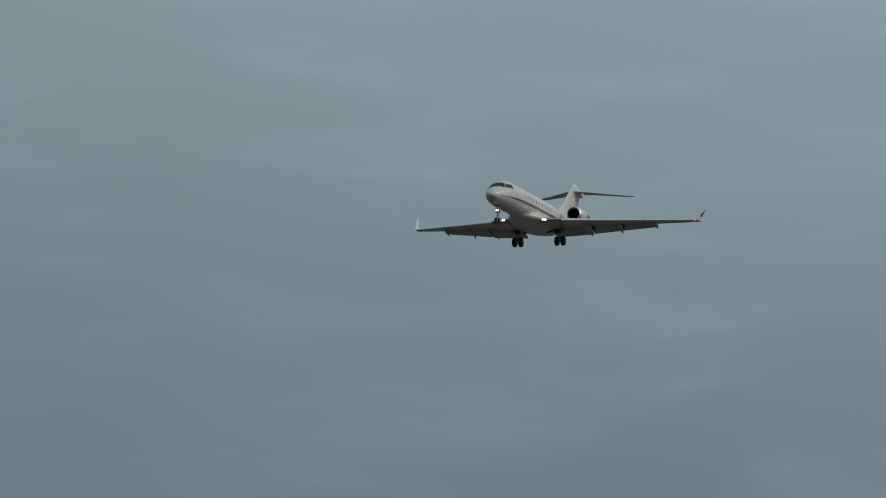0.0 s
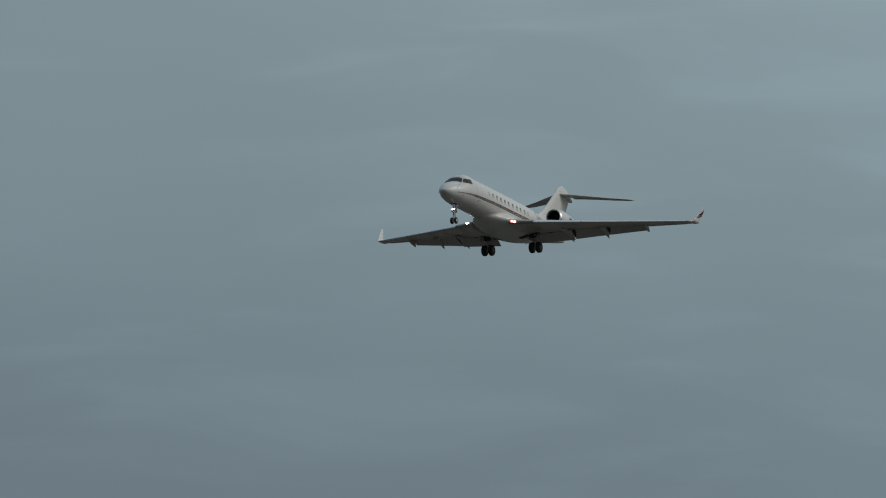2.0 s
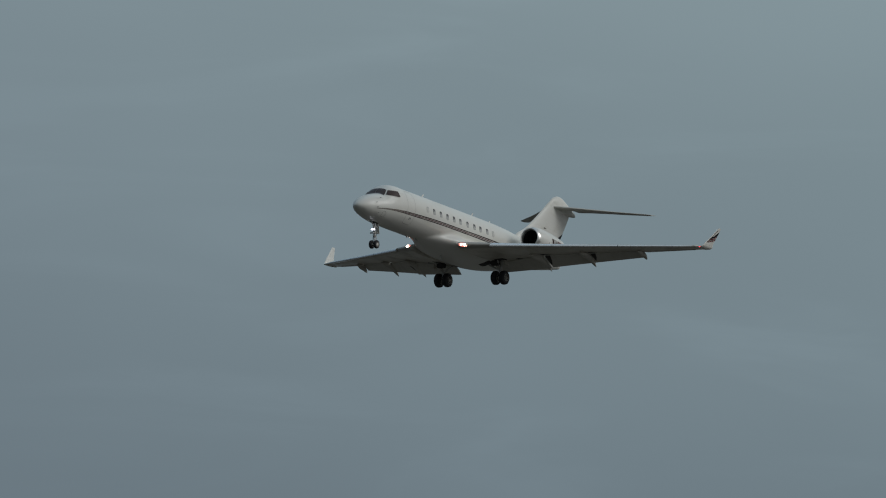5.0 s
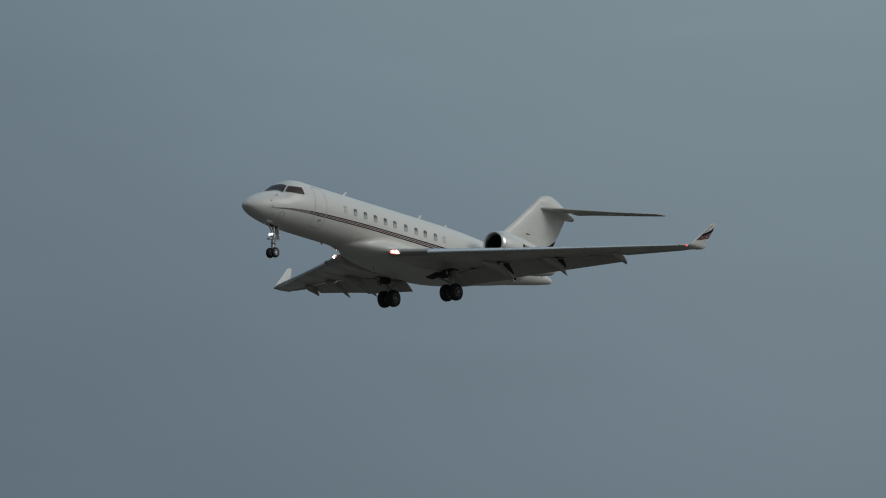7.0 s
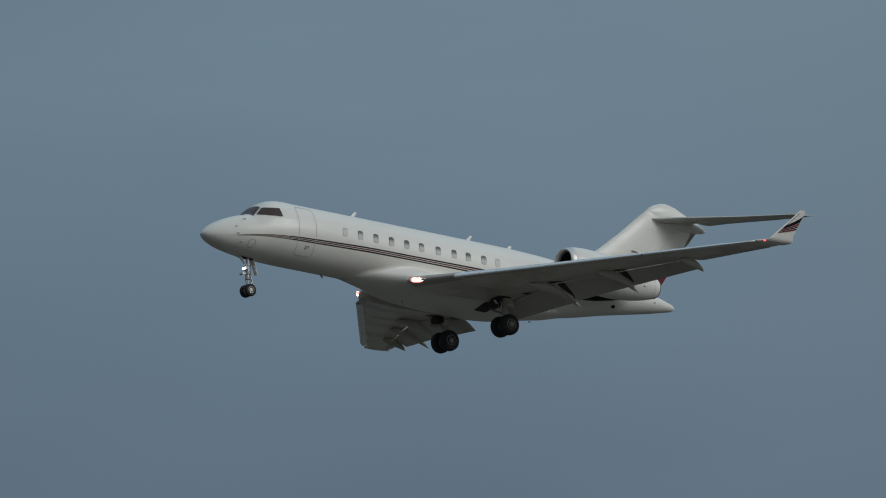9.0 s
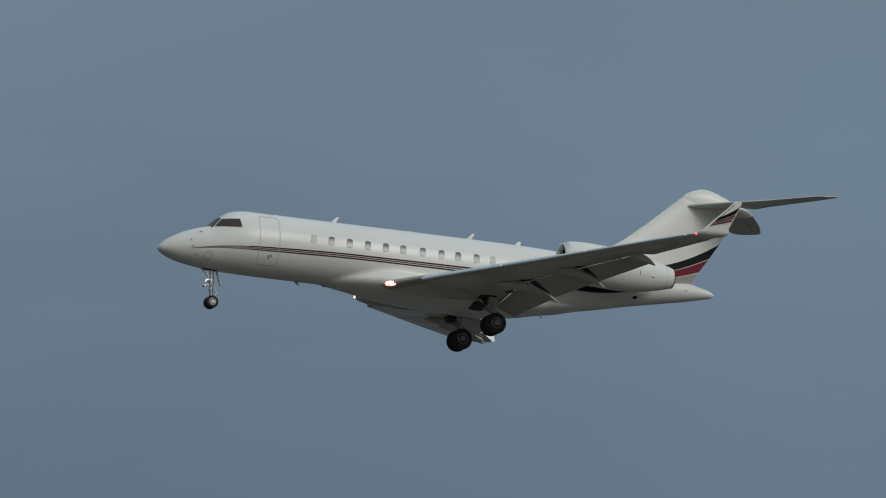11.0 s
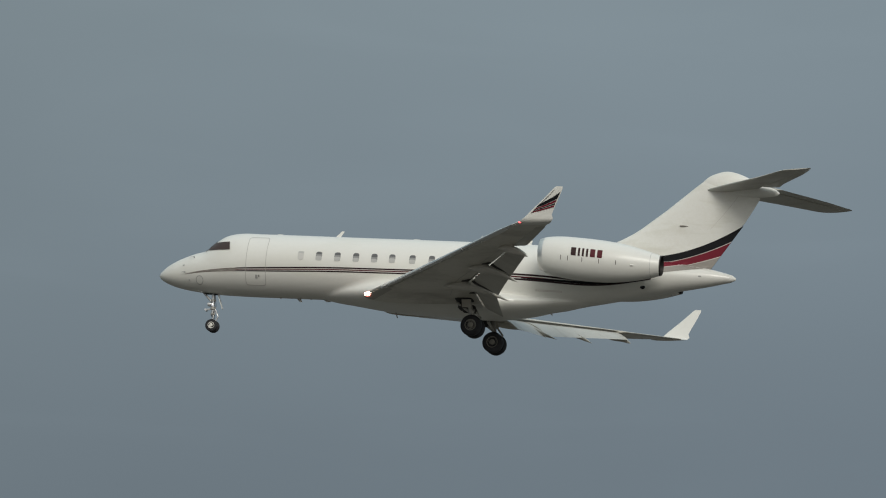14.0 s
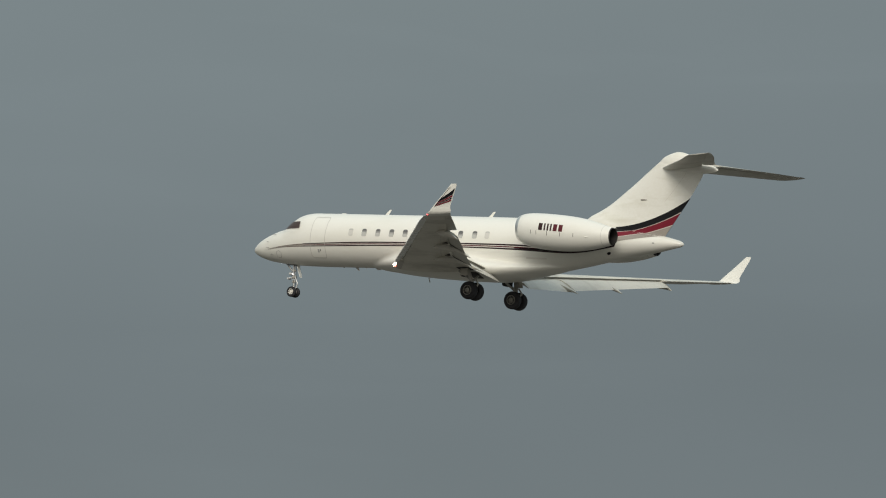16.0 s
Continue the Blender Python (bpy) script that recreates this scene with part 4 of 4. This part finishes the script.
def build_nose_gear():
    gear = new("nose_gear")
    gear.parent = jet
    tagged(gear, "extended nose gear with two small wheels and lit lamps")
    part("strut", rod((2.40, 0, -0.55), (2.45, 0, -1.55), 0.075, 0.065), STEEL, gear)
    part("piston", rod((2.45, 0, -1.5), (2.47, 0, -2.02), 0.045), CHROME, gear)
    part("axle", rod((2.47, -0.26, -2.03), (2.47, 0.26, -2.03), 0.04), STEEL, gear)
    part("drag_brace", rod((1.95, 0, -0.60), (2.40, 0, -1.05), 0.045), STEEL, gear)
    bm = rod((2.52, 0, -1.30), (2.68, 0, -1.62), 0.03)
    rod((2.68, 0, -1.62), (2.52, 0, -1.95), 0.03, bm=bm)
    part("torque_link", bm, STEEL, gear)
    bm = rod((2.12, 0, -1.34), (2.5, 0, -1.30), 0.035)
    rod((2.14, -0.12, -1.36), (2.14, 0.12, -1.36), 0.05, bm=bm)
    rod((2.35, 0.06, -0.8), (2.40, 0.1, -1.3), 0.02, bm=bm)
    part("steering_unit", bm, STEEL, gear)
    for y, dx in ((0.085, 0.05), (-0.085, 0.04), (0.05, -0.07)):
        bm = rod((2.42 + dx, y, -0.70), (2.46 + dx * 1.3, y * 1.3, -1.15), 0.012, n=6)
        rod((2.46 + dx * 1.3, y * 1.3, -1.15), (2.44 + dx, y * 1.1, -1.55), 0.012, n=6, bm=bm)
        rod((2.44 + dx, y * 1.1, -1.55), (2.49, y * 1.8, -1.98), 0.012, n=6, bm=bm)
        part("hydraulic_hose", bm, RUBBER, gear)
    for z, r, w in ((-0.95, 0.10, 0.05), (-1.28, 0.11, 0.07), (-1.52, 0.095, 0.05)):
        part("strut_collar", loft([circle((2.40 + 0.05 * (-0.55 - z), 0, z + d), q, "z", 16) for d, q in ((-w, r * 0.8), (-w * 0.7, r), (w * 0.7, r), (w, r * 0.8))]), LEGDARK, gear)
    for y in (-0.085, 0.085):
        bm = loft([circle((x, y, -1.12), r, "x", 16) for x, r in ((2.40, 0.04), (2.33, 0.065), (2.22, 0.075), (2.225, 0.068), (2.30, 0.062))], cap=False)
        part("lamp_housing", bm, STEEL, gear)
        bm = loft([circle((x, y, -1.12), r, "x", 16) for x, r in ((2.30, 0.055), (2.285, 0.05), (2.28, 0.015))])
        part("taxi_lamp", bm, TAXI, gear, "lit white taxi lamp")
    for y in (-0.175, 0.175):
        wheel(gear, (2.47, y, -2.03), 0.265, 0.17, 0)
    bm = block((0.0, -0.13, -0.60), (0.025, 0.13, 0.0))
    for v in bm.verts:
        v.co = Vector((2.62 + v.co.x - v.co.z * 0.36, v.co.y * (1 + 0.3 * v.co.z), -0.70 + v.co.z))
    part("gear_door", bm, WHITE, gear, "open white gear door", smooth=False)
    bm = block((2.0, -0.15, -0.666), (2.62, 0.15, -0.655))
    for v in bm.verts:
        v.co.z -= 0.03 * (v.co.x - 1.75)
    part("gear_bay", bm, WELLSHADE, gear, smooth=False)


def build_main_gear(side):
    gear = new("main_gear")
    gear.parent = jet
    tagged(gear, "extended main gear leg with twin black tyres")
    y = side * 2.10
    part("strut", rod((13.95, y + side * 0.25, -0.85), (14.17, y, -1.60), 0.11, 0.10), LEGDARK, gear)
    part("piston", rod((14.15, y, -1.5), (14.19, y, -1.97), 0.075), STEEL, gear)
    part("axle", rod((14.19, y - 0.40, -1.97), (14.19, y + 0.40, -1.97), 0.07), LEGDARK, gear)
    part("side_brace", rod((14.0, y - side * 0.75, -1.15), (14.13, y, -1.50), 0.055), LEGDARK, gear)
    part("drag_brace", rod((13.45, y + side * 0.2, -1.0), (14.08, y, -1.42), 0.05), LEGDARK, gear)
    bm = rod((14.3, y, -1.35), (14.52, y, -1.62), 0.04)
    rod((14.52, y, -1.62), (14.28, y, -1.90), 0.04, bm=bm)
    part("torque_link", bm, LEGDARK, gear)
    for s in (-1, 1):
        wheel(gear, (14.19, y + s * 0.305, -1.97), 0.448, 0.35, 0)
    rings = []
    for f in (1.0, 0.66, 0.33, 0.05):
        ring = []
        for i in range(24):
            t = 2 * math.pi * i / 24
            u, v = [math.copysign(abs(w) ** 0.4, w) for w in (math.cos(t), math.sin(t))]
            a = radians(20 + 11 * f * v)
            ring.append(belly_point(13.78 + 0.33 * f * u, a if side > 0 else math.pi - a, 0.006)[0])
        rings.append(ring)
    part("wheel_bay", loft(rings), WELLSHADE, gear, "dark open wheel bay in the belly")
    bm = block((13.52, min(side * 1.72, side * 2.28), -1.27), (13.86, max(side * 1.72, side * 2.28), -0.98))
    bmesh.ops.bevel(bm, geom=bm.edges[:], offset=0.05, segments=2, affect="EDGES")
    part("actuator_box", bm, WELLSHADE, gear, "dark gear actuator ahead of the leg")
    bm = block((13.75, -0.015, -0.34), (14.15, 0.015, 0.0))
    for v in bm.verts:
        v.co = Vector((v.co.x + v.co.z * -0.15, side * (2.62 - v.co.z * 0.12) + v.co.y, -0.92 + v.co.z))
    part("gear_door", bm, WING, gear, "open grey gear door", smooth=False)


build_fuselage()
build_belly()
build_tail()
for s in (-1, 1):
    build_wing(s)
    build_engine(s)
build_skin_details()
build_nose_gear()
for s in (-1, 1):
    build_main_gear(s)


# ---- flight ----
def motions():
    walk(jet, [(t, pose(x, y, z, rx, ry, rz)) for t, x, y, z, rx, ry, rz in (
        (0, 779.55, 282.76, 120.99, 0.77, 2.62, 0.56),
        (0.5, 748.69, 287.05, 120.2, 0.58, 3.05, 0.5),
        (1, 715.4, 289.31, 118.3, 0.38, 3.47, 0.38),
        (1.5, 684.27, 291.38, 116.14, 0.2, 3.74, 0.32),
        (2, 653.49, 292.75, 113.57, 0.12, 3.77, 0.34),
        (2.5, 622.96, 293.65, 110.74, 0.04, 3.76, 0.33),
        (3, 591.48, 293.74, 107.54, 0.05, 3.6, 0.28),
        (3.5, 562.47, 294.89, 104.6, 0.17, 3.22, 0.27),
        (4, 530.67, 294.71, 101.12, 0.39, 2.76, 0.08),
        (4.2, 517.69, 294.52, 99.66, 0.54, 2.54, 0.02),
        (4.5, 498.61, 294.6, 97.63, 0.63, 2.39, -0.01),
        (4.8, 480.04, 295.04, 95.7, 0.74, 2.25, -0),
        (5.1, 461.68, 295.72, 93.85, 0.85, 2.12, 0.02),
        (5.4, 443.31, 296.48, 92.01, 0.94, 2.04, 0.06),
        (5.7, 424.7, 297.19, 90.17, 1, 2, 0.1),
        (6, 405.7, 297.71, 88.28, 1, 2.02, 0.12),
        (6.3, 386.17, 297.9, 86.32, 0.93, 2.11, 0.12),
        (6.5, 372.65, 297.76, 84.97, 0.84, 2.29, 0.02),
        (7, 339.56, 297.84, 81.79, 0.42, 2.77, 0.02),
        (7.5, 307.66, 298.81, 78.94, 0.03, 3.12, 0.06),
        (8, 275.04, 298.86, 75.94, -0.33, 3.41, -0.01),
        (8.5, 243.8, 299.85, 73.3, -0.61, 3.58, -0.08),
        (9, 212.1, 299.58, 70.53, -0.85, 3.65, -0.11),
        (9.2, 202.06, 302.92, 70.26, -0.93, 3.66, -0.08),
        (9.5, 187.95, 309.68, 70.32, -0.89, 3.62, -0.06),
        (9.8, 174.39, 318.45, 70.79, -0.67, 3.49, -0.01),
        (10.1, 160.46, 328.16, 71.43, -0.35, 3.3, 0.05),
        (10.4, 145.49, 337.76, 72.01, 0.01, 3.1, 0.11),
        (10.7, 129.07, 346.19, 72.32, 0.36, 2.92, 0.15),
        (11, 111, 352.39, 72.18, 0.61, 2.8, 0.17),
        (11.3, 91.34, 355.29, 71.41, 0.71, 2.77, 0.15),
        (11.5, 77.85, 355.87, 70.74, 0.72, 2.8, 0.09),
        (12, 43.77, 355.66, 68.89, 0.71, 2.91, -0.08),
        (12.5, 9.84, 357.08, 67.51, 0.54, 2.95, 0.11),
        (13, -24.56, 358.38, 66.19, -0.28, 3, -0.04),
        (13.5, -59.72, 360.97, 65.03, -1.13, 2.85, -0.07),
        (14, -96.02, 364.66, 63.9, -0.68, 2.86, -0.11),
        (14.5, -132.92, 367.22, 62.22, 0.38, 3.12, 0.04),
        (15, -170.63, 371.19, 60, 0.82, 3.35, 0.02),
        (15.5, -207.67, 375.13, 56.45, 0.3, 3.14, 0.12),
        (16, -242.89, 380.72, 51.25, -0.58, 2.66, -0.08),
    )])


motions()
